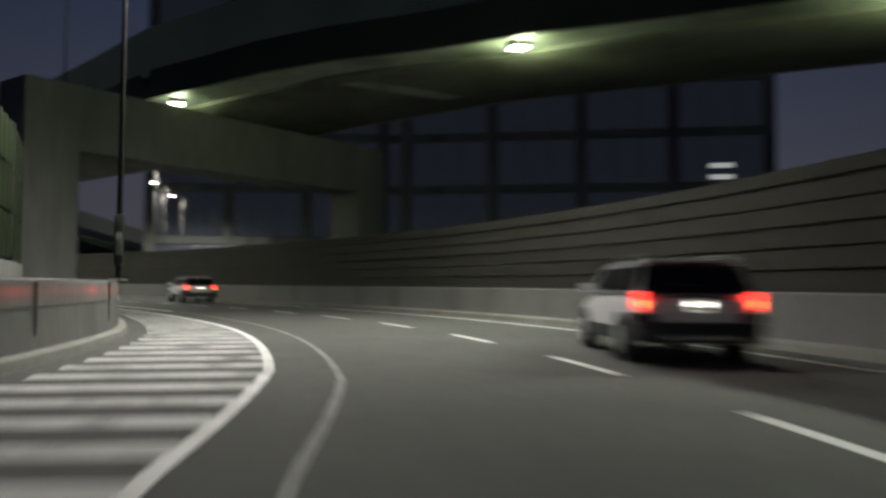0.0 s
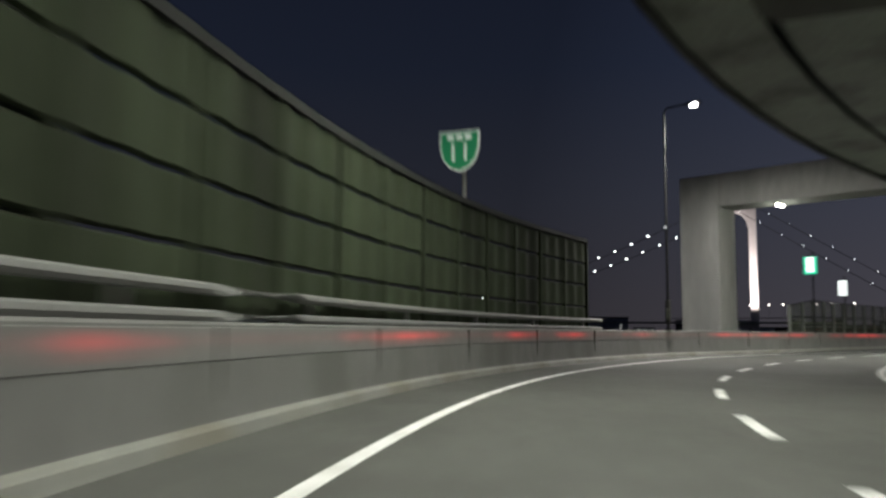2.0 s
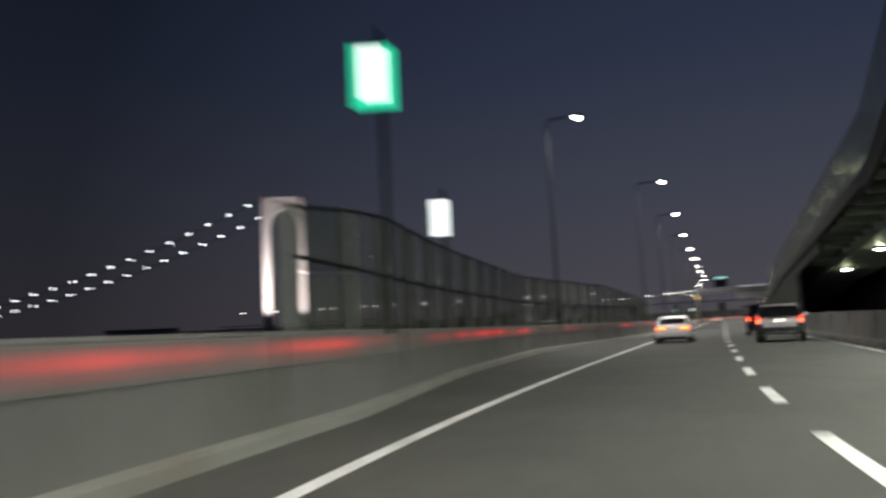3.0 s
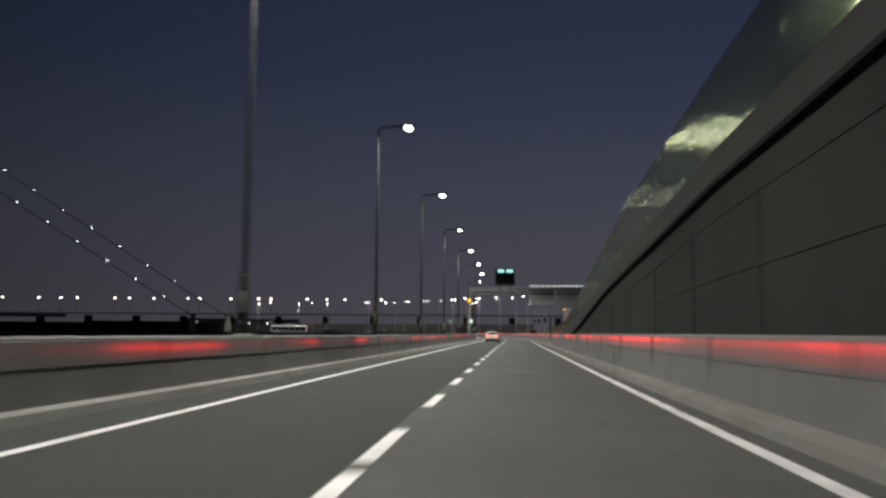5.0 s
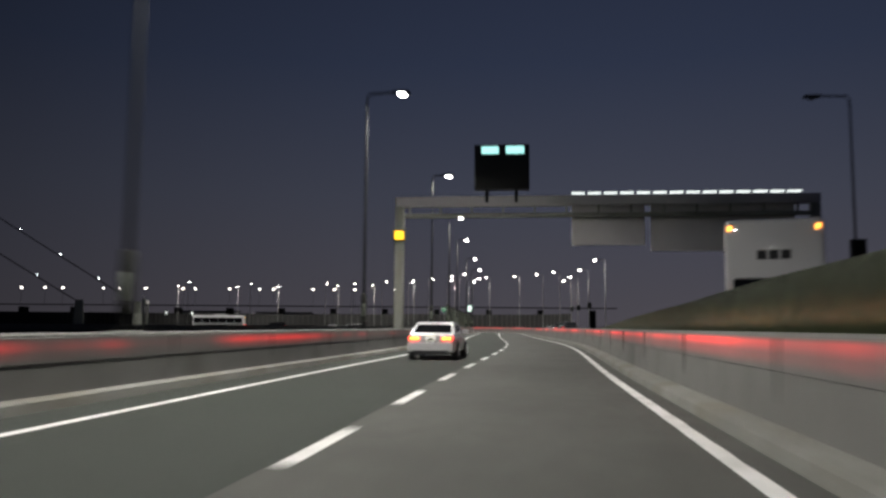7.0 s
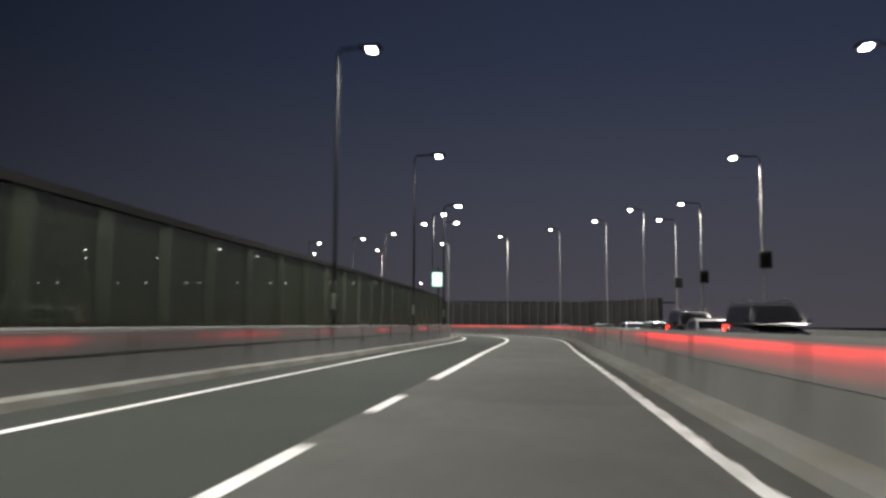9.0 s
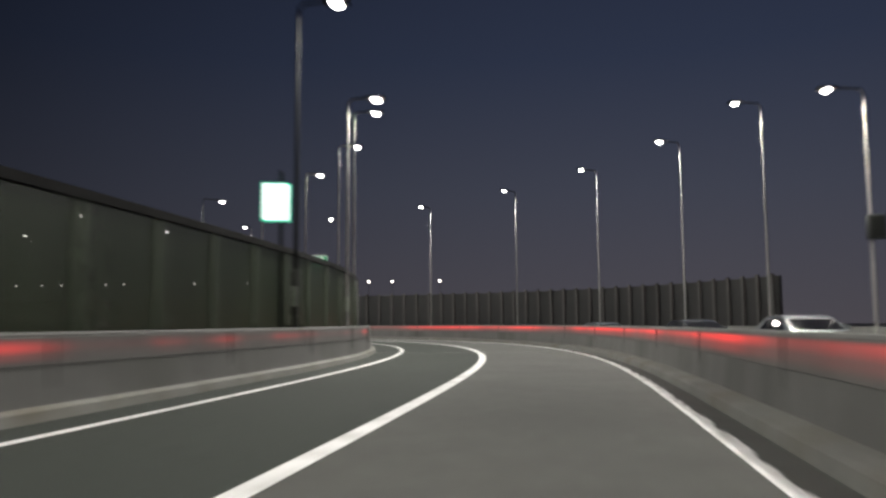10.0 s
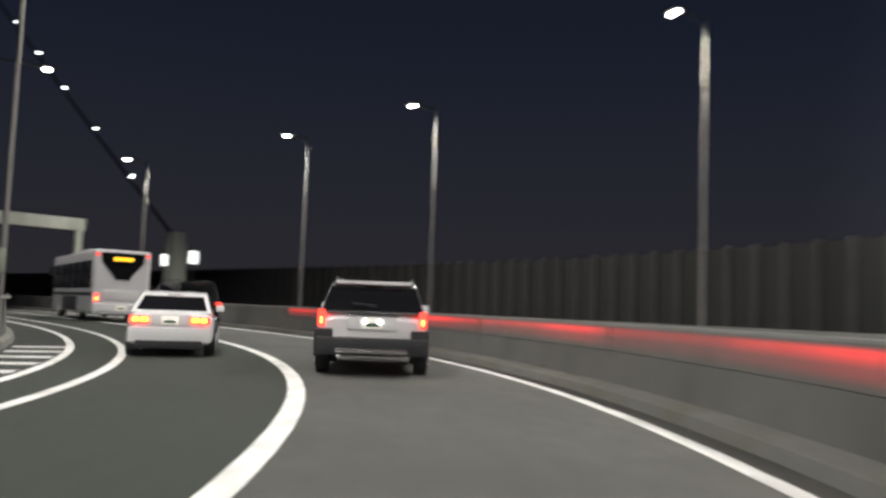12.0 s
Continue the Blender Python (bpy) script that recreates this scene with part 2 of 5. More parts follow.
# Sheet and letters are no lamps; a faint glow is put into both.
GREEN_SIGN = mat("green_sign_glow_sheet", (0.03, 0.30, 0.13), 0.5, vary=0.1, emit=(0.02, 0.25, 0.10), power=0.25)
SIGN_LETTER = mat("sign_letter_glow_sheet", (0.75, 0.8, 0.75), 0.5, vary=0.05, emit=(0.7, 0.8, 0.7), power=0.35)
PLATE_WHITE = mat("white_plate_sheet", (0.7, 0.7, 0.68), 0.5, vary=0.1)
PLATE_RED = mat("red_plate_mark", (0.5, 0.06, 0.04), 0.5, vary=0.1)
VMS_BOX = mat("message_board_black", (0.012, 0.014, 0.014), 0.5, vary=0.1)
VMS_TEXT = mat("message_board_led", (0.3, 0.8, 0.8), 0.4, emit=(0.45, 0.95, 0.9), power=1.3)
AMBER_LED = mat("amber_led", (0.8, 0.5, 0.05), 0.4, emit=(1.0, 0.55, 0.02), power=2.0)
CAR_WHITE = mat("white_car_paint", (0.80, 0.80, 0.82), 0.25, vary=0.03, coat=0.6)
CAR_SILVER = mat("silver_car_paint", (0.84, 0.83, 0.85), 0.3, metal=0.0, vary=0.04, coat=0.6)
# Silver of the utility car's cabin, with the roof's dimness put into the colour.
CAR_SILVER_DIMMED = mat("dimmed_silver_paint", (0.26, 0.26, 0.27), 0.3, vary=0.04, coat=0.6)
CAR_BLACK = mat("black_car_paint", (0.012, 0.012, 0.013), 0.25, vary=0.05, coat=0.6)
CAR_DARK = mat("dark_blue_car_paint", (0.03, 0.035, 0.045), 0.3, vary=0.05, coat=0.6)
PLASTIC = mat("black_plastic", (0.025, 0.026, 0.03), 0.55, vary=0.15)
GLASS = mat("tinted_glass", (0.010, 0.010, 0.012), 0.025, vary=0.05, spec=0.4)
TYRE = mat("tyre_rubber", (0.018, 0.018, 0.018), 0.9, vary=0.2)
RIM = mat("alloy_rim", (0.55, 0.55, 0.57), 0.3, metal=0.9, vary=0.1)
# The plate lamps' light is put into the plate as a glow.
PLATE = mat("number_plate", (0.75, 0.74, 0.68), 0.5, vary=0.05, emit=(1.0, 0.95, 0.8), power=0.5)
PLATE_BAR = mat("number_plate_bar", (0.05, 0.12, 0.08), 0.5)
RED_OFF = mat("tail_lamp_dark", (0.10, 0.01, 0.01), 0.2)
CHROME = mat("chrome", (0.7, 0.7, 0.72), 0.15, metal=1.0, vary=0.03)
SCREEN_RIB = mat("ribbed_metal_screen", (0.45, 0.51, 0.30), 0.11, metal=0.95, scale=0.6, vary=0.3, streak=(1, 1, 0.2))
rib_tree = SCREEN_RIB.node_tree
rib_tc, rib_map, rib_noise, rib_bump = (rib_tree.nodes.new("ShaderNode" + kind) for kind in ("TexCoord", "Mapping", "TexNoise", "Bump"))
rib_map.inputs["Scale"].default_value = (1, 1, 0)
rib_noise.inputs["Scale"].default_value, rib_noise.inputs["Detail"].default_value = 26, 0
rib_bump.inputs["Strength"].default_value, rib_bump.inputs["Distance"].default_value = 1.0, 0.02
rib_tree.links.new(rib_tc.outputs["Object"], rib_map.inputs[0])
rib_tree.links.new(rib_map.outputs[0], rib_noise.inputs["Vector"])
rib_tree.links.new(rib_noise.outputs["Fac"], rib_bump.inputs["Height"])
rib_tree.links.new(rib_bump.outputs[0], rib_tree.nodes["Principled BSDF"].inputs["Normal"])
RED_ORANGE = mat("tail_lamp_core_lit", (0.6, 0.1, 0.03), 0.2, emit=(1.0, 0.30, 0.06), power=7)
BUILDING = mat("tower_block_cladding", (0.30, 0.32, 0.36), 0.6, scale=0.3, vary=0.2)
# A faint bluish glow is added to keep the dark panes from going black.
WINDOW_DARK = mat("glow_added_window", (0.16, 0.175, 0.21), 0.25, vary=0.2, emit=(0.5, 0.6, 0.85), power=0.012)
WINDOW_LIT = mat("lit_window", (0.8, 0.8, 0.75), 0.4, emit=(0.95, 1.0, 0.95), power=0.35)
# Lit ribs and the shade between them are put into two colours.
RIB_LIT = mat("rib_lit_tone", (0.030, 0.027, 0.027), 0.6, vary=0.4, scale=0.7)
RIB_SHADED = mat("rib_gap_shade", (0.006, 0.006, 0.006), 0.6, vary=0.4)


# ---- building helpers ----
def part(name, bm, material, parent=None, label=""):
    """Links a bmesh as one mesh object, under a thing or part if one is given."""
    me = bpy.data.meshes.new(name)
    bmesh.ops.recalc_face_normals(bm, faces=bm.faces)
    bm.to_mesh(me)
    bm.free()
    me.shade_smooth()
    me.set_sharp_from_angle(angle=radians(32))
    me.materials.append(material)
    ob = new(name, me)
    if parent:
        ob.parent = parent
    return tagged(ob, label)


def thing(name, label, category, group="", m=None, kind=""):
    ob = new(name)
    if m is not None:
        ob.matrix_basis = m
    return tagged(ob, label, category, group, kind)


def box(bm, x0, x1, y0, y1, z0, z1, m=None, bevel=0.0):
    """A box with eased edges, added to a bmesh."""
    mm = Matrix.LocRotScale(((x0 + x1) / 2, (y0 + y1) / 2, (z0 + z1) / 2), None, (abs(x1 - x0), abs(y1 - y0), abs(z1 - z0)))
    vs = bmesh.ops.create_cube(bm, size=1.0, matrix=mm)["verts"]
    if bevel:
        edges = list({e for v in vs for e in v.link_edges})
        out = bmesh.ops.bevel(bm, geom=edges, offset=bevel, segments=2, affect="EDGES", profile=0.6)
        vs = list({v for f in out["faces"] for v in f.verts} | {v for v in vs if v.is_valid})
    if m is not None:
        bmesh.ops.transform(bm, matrix=m, verts=vs)
    return vs


def boxed(x0, x1, y0, y1, z0, z1, m=None, bevel=0.0):
    bm = bmesh.new()
    box(bm, x0, x1, y0, y1, z0, z1, m, bevel)
    return bm


def tube(bm, points, radius, sides=10, radius_end=None):
    """A round bar along points, tapering to radius_end."""
    pts = [Vector(p) for p in points]
    rings = []
    for i, p in enumerate(pts):
        d = (pts[min(i + 1, len(pts) - 1)] - pts[max(i - 1, 0)]).normalized()
        u = d.orthogonal().normalized() if abs(d.z) < 0.99 else Vector((1, 0, 0))
        v = d.cross(u)
        r = radius if radius_end is None else radius + (radius_end - radius) * i / (len(pts) - 1)
        rings.append([bm.verts.new(p + r * (math.cos(a) * u + math.sin(a) * v)) for a in (2 * math.pi * k / sides for k in range(sides))])
    for a, b in zip(rings, rings[1:]):
        for k in range(sides):
            bm.faces.new((a[k], a[(k + 1) % sides], b[(k + 1) % sides], b[k]))
    bm.faces.new(rings[0][::-1])
    bm.faces.new(rings[-1])


def sweep(bm, s0, s1, profile, step=2.0, closed=True):
    """Draws a cross-section, profile(s) -> [(n, z), ...], along the road from s0 to s1."""
    count = max(1, round((s1 - s0) / step))
    rings = []
    for i in range(count + 1):
        s = s0 + (s1 - s0) * i / count
        rings.append([bm.verts.new(rp(s, n, z)) for n, z in profile(s)])
    k = len(rings[0])
    for a, b in zip(rings, rings[1:]):
        for i in range(k if closed else k - 1):
            bm.faces.new((a[i], a[(i + 1) % k], b[(i + 1) % k], b[i]))
    if closed:
        bm.faces.new(rings[0][::-1])
        bm.faces.new(rings[-1])


def swept(s0, s1, profile, step=2.0, closed=True):
    bm = bmesh.new()
    sweep(bm, s0, s1, profile, step, closed)
    return bm


def prism(bm, outline, x0, x1, squeeze=None):
    """A side outline [(y, z), ...] drawn across from x0 to x1; squeeze(y, z) narrows it."""
    rows = []
    for x in (x0, x1):
        rows.append([bm.verts.new((x * (squeeze(y, z) if squeeze else 1.0), y, z)) for y, z in outline])
    a, b = rows
    k = len(outline)
    for i in range(k):
        bm.faces.new((a[i], a[(i + 1) % k], b[(i + 1) % k], b[i]))
    bm.faces.new(a[::-1])
    bm.faces.new(b)


# ---- the road ----
kerb_left = along([(-60, -9.5), (0, -7.6), (20, -6.25), (28, -6.15), (34, -5.95), (44, -5.1), (50, -4.85), (60, -4.8), (100, -5.05), (106, -5.2), (115, -4.7), (122, -4.75),
                   (130, -5.8), (143, -6.8), (151, -6.1), (165, -5.0), (185, -4.1), (200, -3.85), (246, -3.8), (345, -3.95), (356, -3.6), (385, -3.5), (398, -3.8), (410, -4.2), (440, -4.5), (560, -4.6)])
kerb_right = along([(-60, 4.1), (75, 4.1), (110, 3.7), (200, 3.6), (560, 3.6)])
line_left = along([(-60, -3.45), (70, -3.45), (110, -3.64), (150, -3.3), (190, -2.95), (350, -2.95), (420, -2.5), (560, -2.5)])
S0, S1 = -55.0, 545.0

bm = swept(S0, S1, lambda s: [(kerb_left(s) - 0.5, -1.2), (kerb_left(s) - 0.5, 0), (0, 0), (kerb_right(s) + 0.5, 0), (kerb_right(s) + 0.5, -1.2)])
tagged(part("road", bm, ASPHALT), "worn grey asphalt carriageway of two lanes", "road", kind="structure")

bm = bmesh.new()
bmesh.ops.create_grid(bm, x_segments=40, y_segments=40, size=2400, matrix=Matrix.Translation((-200, 500, -7)))
tagged(part("ground", bm, GROUND), "dark flat ground and water far below the road", "ground", kind="structure")


def stripe(name, s0, s1, offset, width, material, label):
    bm = swept(s0, s1, lambda s: [(offset(s) - width / 2, 0.006), (offset(s) + width / 2, 0.006)], 1.0, False)
    return tagged(part(name, bm, material), label, "road marking", kind="structure")


stripe("edge_line", 34, 131, line_left, 0.16, PAINT, "white painted edge line")
stripe("edge_line", -20, 34, along([(-20, -3.45), (8, -3.4), (12, -3.12), (24, -3.2), (28, -3.36), (34, -3.35)]), 0.09, PAINT_WORN, "faded white edge line on asphalt")
stripe("edge_line", 131, 545, line_left, 0.15, PAINT, "white painted edge line")
random.seed(11)
CHIP = [random.random() for _ in range(2400)]


def ragged(s):
    """An edge line whose outer rim has crumbled along the worn stretch."""
    c = CHIP[int((s - S0) * 4) % 2400]
    worn = 0.075 if 318 < s < 392 else 0.022
    return [(3.165 + 0.008 * CHIP[int((s - S0) * 4 + 700) % 2400], 0.006), (3.335 - worn * c ** 2.5, 0.006)]


tagged(part("edge_line", swept(S0, 545, ragged, 0.25, False), PAINT), "white painted edge line with a crumbled rim beside the kerb", "road marking", kind="structure")
stripe("edge_line", 344, 545, lambda s: 0.0, 0.2, PAINT, "broad solid white lane line")
# Left lane's lack of headlight is put into a darker asphalt colour.
bm = swept(185, 545, lambda s: [(kerb_left(s) + 0.02, 0.003), (-1.5, 0.004), (-0.1, 0.003)], 2.0, False)
tagged(part("resurfaced_lane", bm, ASPHALT_DARK), "asphalt of the left lane, darkened where headlights don't reach", "road", kind="structure")
DASH = 4.72
for lo, hi, start in ((-20, 117, 101.8), (117, 190, 141.6), (190, 292, 337.7), (292, 341, 338.6)):
    for i in range(-60, 40):
        s = start + DASH * i
        if lo <= s < hi:
            bm = swept(s, s + 2.1, lambda v: [(-0.075, 0.006), (0.075, 0.006)], 0.8, False)
            tagged(part("lane_dash", bm, PAINT), "white painted dash between the lanes", "road marking", "lane dashes", "structure")

# steel expansion joints across the carriageway
for s in (246.6, 389.2):
    root = thing("expansion_joint", "worn steel expansion joint across the asphalt", "road joint", "expansion joints", kind="structure")
    for d, w, material in ((-0.16, 0.05, DARK_STEEL), (-0.05, 0.1, JOINT_STEEL), (0.13, 0.05, DARK_STEEL)):
        part("bar", swept(s + d, s + d + w, lambda v: [(kerb_left(v) + 0.05, 0.0085), (kerb_right(v) - 0.05, 0.0085)], 0.2, False), material, root)

# hatched nose beside the merging lane
gore = along([(-8, -3.9), (8, -4.15), (13, -3.9), (22, -4.05), (28, -4.3), (37, -4.45), (47, -5.0)])
stripe("gore_line", -8, 47, gore, 0.13, PAINT, "white border line of the hatched nose")
for i in range(38):
    s = 1.23 + 1.02 * i
    a, b = kerb_left(s) + 0.4, gore(s) - 0.06
    if b - a > 0.2:
        bm = swept(s, s + 0.4, lambda v: [(a, 0.006), (b, 0.006)], 0.6, False)
        tagged(part("hatch_bar", bm, PAINT_HATCH), "white painted bar of a hatched nose", "road marking", "hatch bars", "structure")
stripe("gore_line", 404, 470, along([(404, -3.2), (430, -3.3), (442, -3.45), (470, -3.6)]), 0.15, PAINT, "white border line of the hatched shoulder")
for i in range(22):
    s = 408 + 1.5 * i
    bm = swept(s, s + 0.45, lambda v: [(kerb_left(s) + 0.1, 0.006), (-3.5, 0.006)], 0.5, False)
    tagged(part("hatch_bar", bm, PAINT), "white painted bar of a hatched shoulder", "road marking", "hatch bars", "structure")


# ---- barriers ----
def face_at(edge, side, toe, h, s, z):
    """How far out the parapet's face stands at the height z: it leans back slightly."""
    return edge(s) + side * (toe + 0.05 * min(z, 0.3) / 0.3 + 0.04 * max(0.0, z - 0.3) / (h - 0.3))


def barrier(name, s0, s1, edge, side, top, toe):
    """A concrete parapet with a low kerb at its foot; side is -1 on the left, 1 on the right."""
    def kerb(s):
        e = edge(s)
        return [(e, 0.0), (e + side * 0.03, 0.11), (e + side * 0.06, 0.13), (e + side * (toe + 0.04), 0.15), (e + side * (toe + 0.04), 0.0)]

    def face(s):
        h = top(s)
        at = lambda z: face_at(edge, side, toe, h, s, z)  # noqa: E731
        return [(at(0), 0.0), (at(0.3), 0.3), (at(h - 0.03), h - 0.03), (at(h) + side * 0.03, h), (at(h) + side * 0.24, h), (at(h) + side * 0.27, 0.0)]

    root = thing(name, "grey weathered concrete parapet with a low kerb", "barrier", kind="structure")
    part("kerb", swept(s0, s1, kerb, 1.5), KERB, root)
    part("parapet", swept(s0, s1, face, 1.5), CONCRETE, root)
    for k in range(int((s1 - s0) / 4.8)):
        s = s0 + 2.4 + 4.8 * k
        part("joint", boxed(-0.008, 0.03, -0.012, 0.012, 0.32, top(s) - 0.05, rpose(s, face_at(edge, side, toe, top(s), s, 0.6) - 0.01)), JOINT, root, "dark joint between cast segments")
    return root


height_left = along([(-60, 1.1), (40, 1.05), (120, 1.08), (180, 0.95), (240, 0.87), (350, 0.94), (560, 0.95)])
height_right = along([(-60, 0.9), (200, 1.0), (300, 0.95), (350, 0.9), (560, 0.9)])
barrier("barrier_left", S0, 397.5, kerb_left, -1, height_left, 0.14)
barrier("barrier_left", 400.5, S1, along([(400.5, -4.6), (408, -4.2), (440, -4.5), (560, -4.6)]), -1, height_left, 0.14)
barrier("barrier_right", S0, S1, kerb_right, 1, height_right, 0.3)

# ---- retaining wall on the right of the first bend ----
wall_top = along([(-60, 2.7), (20, 3.0), (50, 3.15), (80, 3.1), (100, 2.9), (112, 1.3)])
root = thing("retaining_wall", "tall dark concrete retaining wall with horizontal courses", "wall", kind="structure")
part("wall", swept(S0, 112, lambda s: [(4.62, 0.0), (4.62, wall_top(s)), (5.1, wall_top(s)), (5.1, 0.0)]), WALL, root)
for c in range(6):
    lo, hi = 0.95 + c * 0.36, 0.95 + c * 0.36 + 0.31
    part("course", swept(S0, 112, lambda s: [(4.56 - 0.02 * (c % 2), min(lo, wall_top(s) - 0.02)), (4.56 - 0.02 * (c % 2), min(hi, wall_top(s))), (4.64, min(hi, wall_top(s))), (4.64, min(lo, wall_top(s) - 0.02))], 3.0), WALL, root)

# ---- viaduct: passes overhead, drifts to the right and comes down beside the road ----
v_mid = along([(-5, 43), (4, 31), (10.7, 21.6), (16.1, 14.9), (22.2, 9.1), (29.8, 4.4), (38.5, 1.2), (48, 0.2), (55, -0.3), (63, -0.6), (71, -0.2), (79, 1.1), (100, 4.8), (120, 8.0), (150, 10.8), (200, 11.2), (560, 11.2)])
v_low = along([(-60, 6.8), (9, 6.9), (22, 7.9), (31, 8.5), (79, 8.4), (120, 7.0), (150, 5.9), (175, 5.2), (205, 4.3), (228, 2.8), (245, 1.0), (262, 0.05), (300, -0.7), (380, -0.95), (420, -1.3), (560, -1.3)])
v_top = along([(-60, 11.6), (79, 11.3), (120, 10.2), (150, 9.3), (171, 8.8), (205, 7.4), (221, 6.4), (236, 4.6), (246, 3.3), (250, 2.95), (256, 2.3), (262, 1.9), (270, 1.78), (276, 1.6), (286, 1.4), (300, 0.95), (560, 0.9)])
half = along([(-60, 4.8), (150, 4.8), (250, 5.4), (300, 6.4), (560, 6.4)])
root = thing("viaduct", "elevated steel and concrete viaduct that descends beside the road", "viaduct", kind="structure")
part("deck", swept(2, 545, lambda s: [(v_mid(s) - half(s), v_low(s) + 0.5), (v_mid(s) - half(s), v_low(s) + 0.9), (v_mid(s) + half(s), v_low(s) + 0.9), (v_mid(s) + half(s), v_low(s) + 0.5)], 3), ASPHALT_DARK, root)
part("girder", swept(2, 250, lambda s: [(v_mid(s) - 2.6, v_low(s) + 0.5), (v_mid(s) - 2.2, v_low(s) - 0.15), (v_mid(s) + 2.2, v_low(s) - 0.15), (v_mid(s) + 2.6, v_low(s) + 0.5)], 3), GIRDER, root)
f_low = along([(120, 0.0), (170, 0.42)])
for side in (-1, 1):
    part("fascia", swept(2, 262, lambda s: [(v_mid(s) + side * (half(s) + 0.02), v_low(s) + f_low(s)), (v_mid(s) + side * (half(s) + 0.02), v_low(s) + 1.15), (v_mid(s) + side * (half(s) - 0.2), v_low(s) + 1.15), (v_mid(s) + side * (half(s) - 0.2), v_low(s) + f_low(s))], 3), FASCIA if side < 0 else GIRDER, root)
    part("drip_edge", swept(150, 262, lambda s: [(v_mid(s) + side * (half(s) + 0.06), v_low(s) + 0.3), (v_mid(s) + side * (half(s) + 0.06), v_low(s) + 0.42), (v_mid(s) + side * (half(s) - 0.2), v_low(s) + 0.42), (v_mid(s) + side * (half(s) - 0.2), v_low(s) + 0.3)], 3), DARK_STEEL, root, "dark drip edge")
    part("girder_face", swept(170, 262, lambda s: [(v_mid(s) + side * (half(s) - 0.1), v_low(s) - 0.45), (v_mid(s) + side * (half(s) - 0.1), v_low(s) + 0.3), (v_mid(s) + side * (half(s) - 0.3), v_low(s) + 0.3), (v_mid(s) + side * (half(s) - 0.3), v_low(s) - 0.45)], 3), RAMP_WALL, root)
    part("noise_screen", swept(2, 300, lambda s: [(v_mid(s) + side * (half(s) - 0.02), v_low(s) + 0.9), (v_mid(s) + side * (half(s) + 0.04), v_top(s)), (v_mid(s) + side * (half(s) - 0.08), v_top(s)), (v_mid(s) + side * (half(s) - 0.12), v_low(s) + 0.9)], 3), SCREEN_RIB, root)

# smooth cladding below the first stretch, open ribs below the rest
SOFFIT_END = 93.0
STRIP_END = 112.0
part("soffit", swept(3, STRIP_END, lambda s: [(v_mid(s) - half(s) + 0.03, v_low(s) + 0.12), (v_mid(s) - half(s) + 0.03, v_low(s) + 0.18), (v_mid(s) - 2.62, v_low(s) + 0.18), (v_mid(s) - 2.62, v_low(s) + 0.1)], 2), GIRDER, root, "pale cladding strip below the deck's edge")
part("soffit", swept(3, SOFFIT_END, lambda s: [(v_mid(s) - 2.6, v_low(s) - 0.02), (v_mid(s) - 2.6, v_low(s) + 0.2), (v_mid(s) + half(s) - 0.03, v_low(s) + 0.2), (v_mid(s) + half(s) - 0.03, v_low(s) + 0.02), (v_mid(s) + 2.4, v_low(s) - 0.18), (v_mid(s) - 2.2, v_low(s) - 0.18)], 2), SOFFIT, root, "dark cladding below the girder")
for k in range(56):
    s = 6 + 3.3 * k
    for side in (-1, 1):
        if s < (STRIP_END if side < 0 else SOFFIT_END):
            continue
        part("cross_rib", boxed(min(side * 2.4, side * (half(s) - 0.2)), max(side * 2.4, side * (half(s) - 0.2)), -0.1, 0.1, v_low(s) + 0.12, v_low(s) + 0.52, rpose(s, v_mid(s))), GIRDER, root)

# wall that closes the space below the descending deck
root = thing("abutment_wall", "dark wall below the descending deck", "wall", kind="structure")
edge = lambda s: v_mid(s) - half(s) + 0.12  # noqa: E731
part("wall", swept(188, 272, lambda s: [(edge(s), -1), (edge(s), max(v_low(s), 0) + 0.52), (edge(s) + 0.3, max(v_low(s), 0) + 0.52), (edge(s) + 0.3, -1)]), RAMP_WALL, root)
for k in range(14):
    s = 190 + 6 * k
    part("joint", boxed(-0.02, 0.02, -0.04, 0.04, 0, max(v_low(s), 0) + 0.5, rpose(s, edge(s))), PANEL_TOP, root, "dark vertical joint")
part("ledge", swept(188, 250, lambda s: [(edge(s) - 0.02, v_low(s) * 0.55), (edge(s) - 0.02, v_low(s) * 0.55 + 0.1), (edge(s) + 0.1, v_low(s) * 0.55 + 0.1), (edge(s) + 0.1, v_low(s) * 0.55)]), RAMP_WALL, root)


# ---- portal piers ----
def portal(m, n0, n1, low, high, wide=2.1):
    root = thing("portal_pier", "pale concrete portal frame that carries the viaduct", "pier", "portal piers", m, "structure")
    part("column", boxed(n0, n0 + wide, -1.0, 1.0, -7, high - 0.002, bevel=0.12), PORTAL, root)
    part("column", boxed(n1 - wide, n1, -1.0, 1.0, -7, high - 0.002, bevel=0.12), PORTAL, root)
    part("beam", boxed(n0 + wide - 0.05, n1 - wide + 0.05, -0.95, 0.95, low, high, bevel=0.1), PORTAL, root)
    return root


portal(pose(-11.6, 35.48, 0, 0, 0, 52.3), -9.5, 9.6, 5.8, 8.25, 2.05)
portal(rpose(79.5, 0), -7.9, 7.6, 6.15, 8.2)
portal(rpose(116.0, 0), -8.2, 13.0, 7.3, 9.0)


# ---- street lamps ----
STEEL_LABEL = "tall grey steel street lamp, lit, beside the road"
DARK_LABEL = "tall dark steel street lamp, lit, on the parapet"
UNLIT_LABEL = "tall dark street lamp, unlit, beside the viaduct"
TEMPLATES = {}


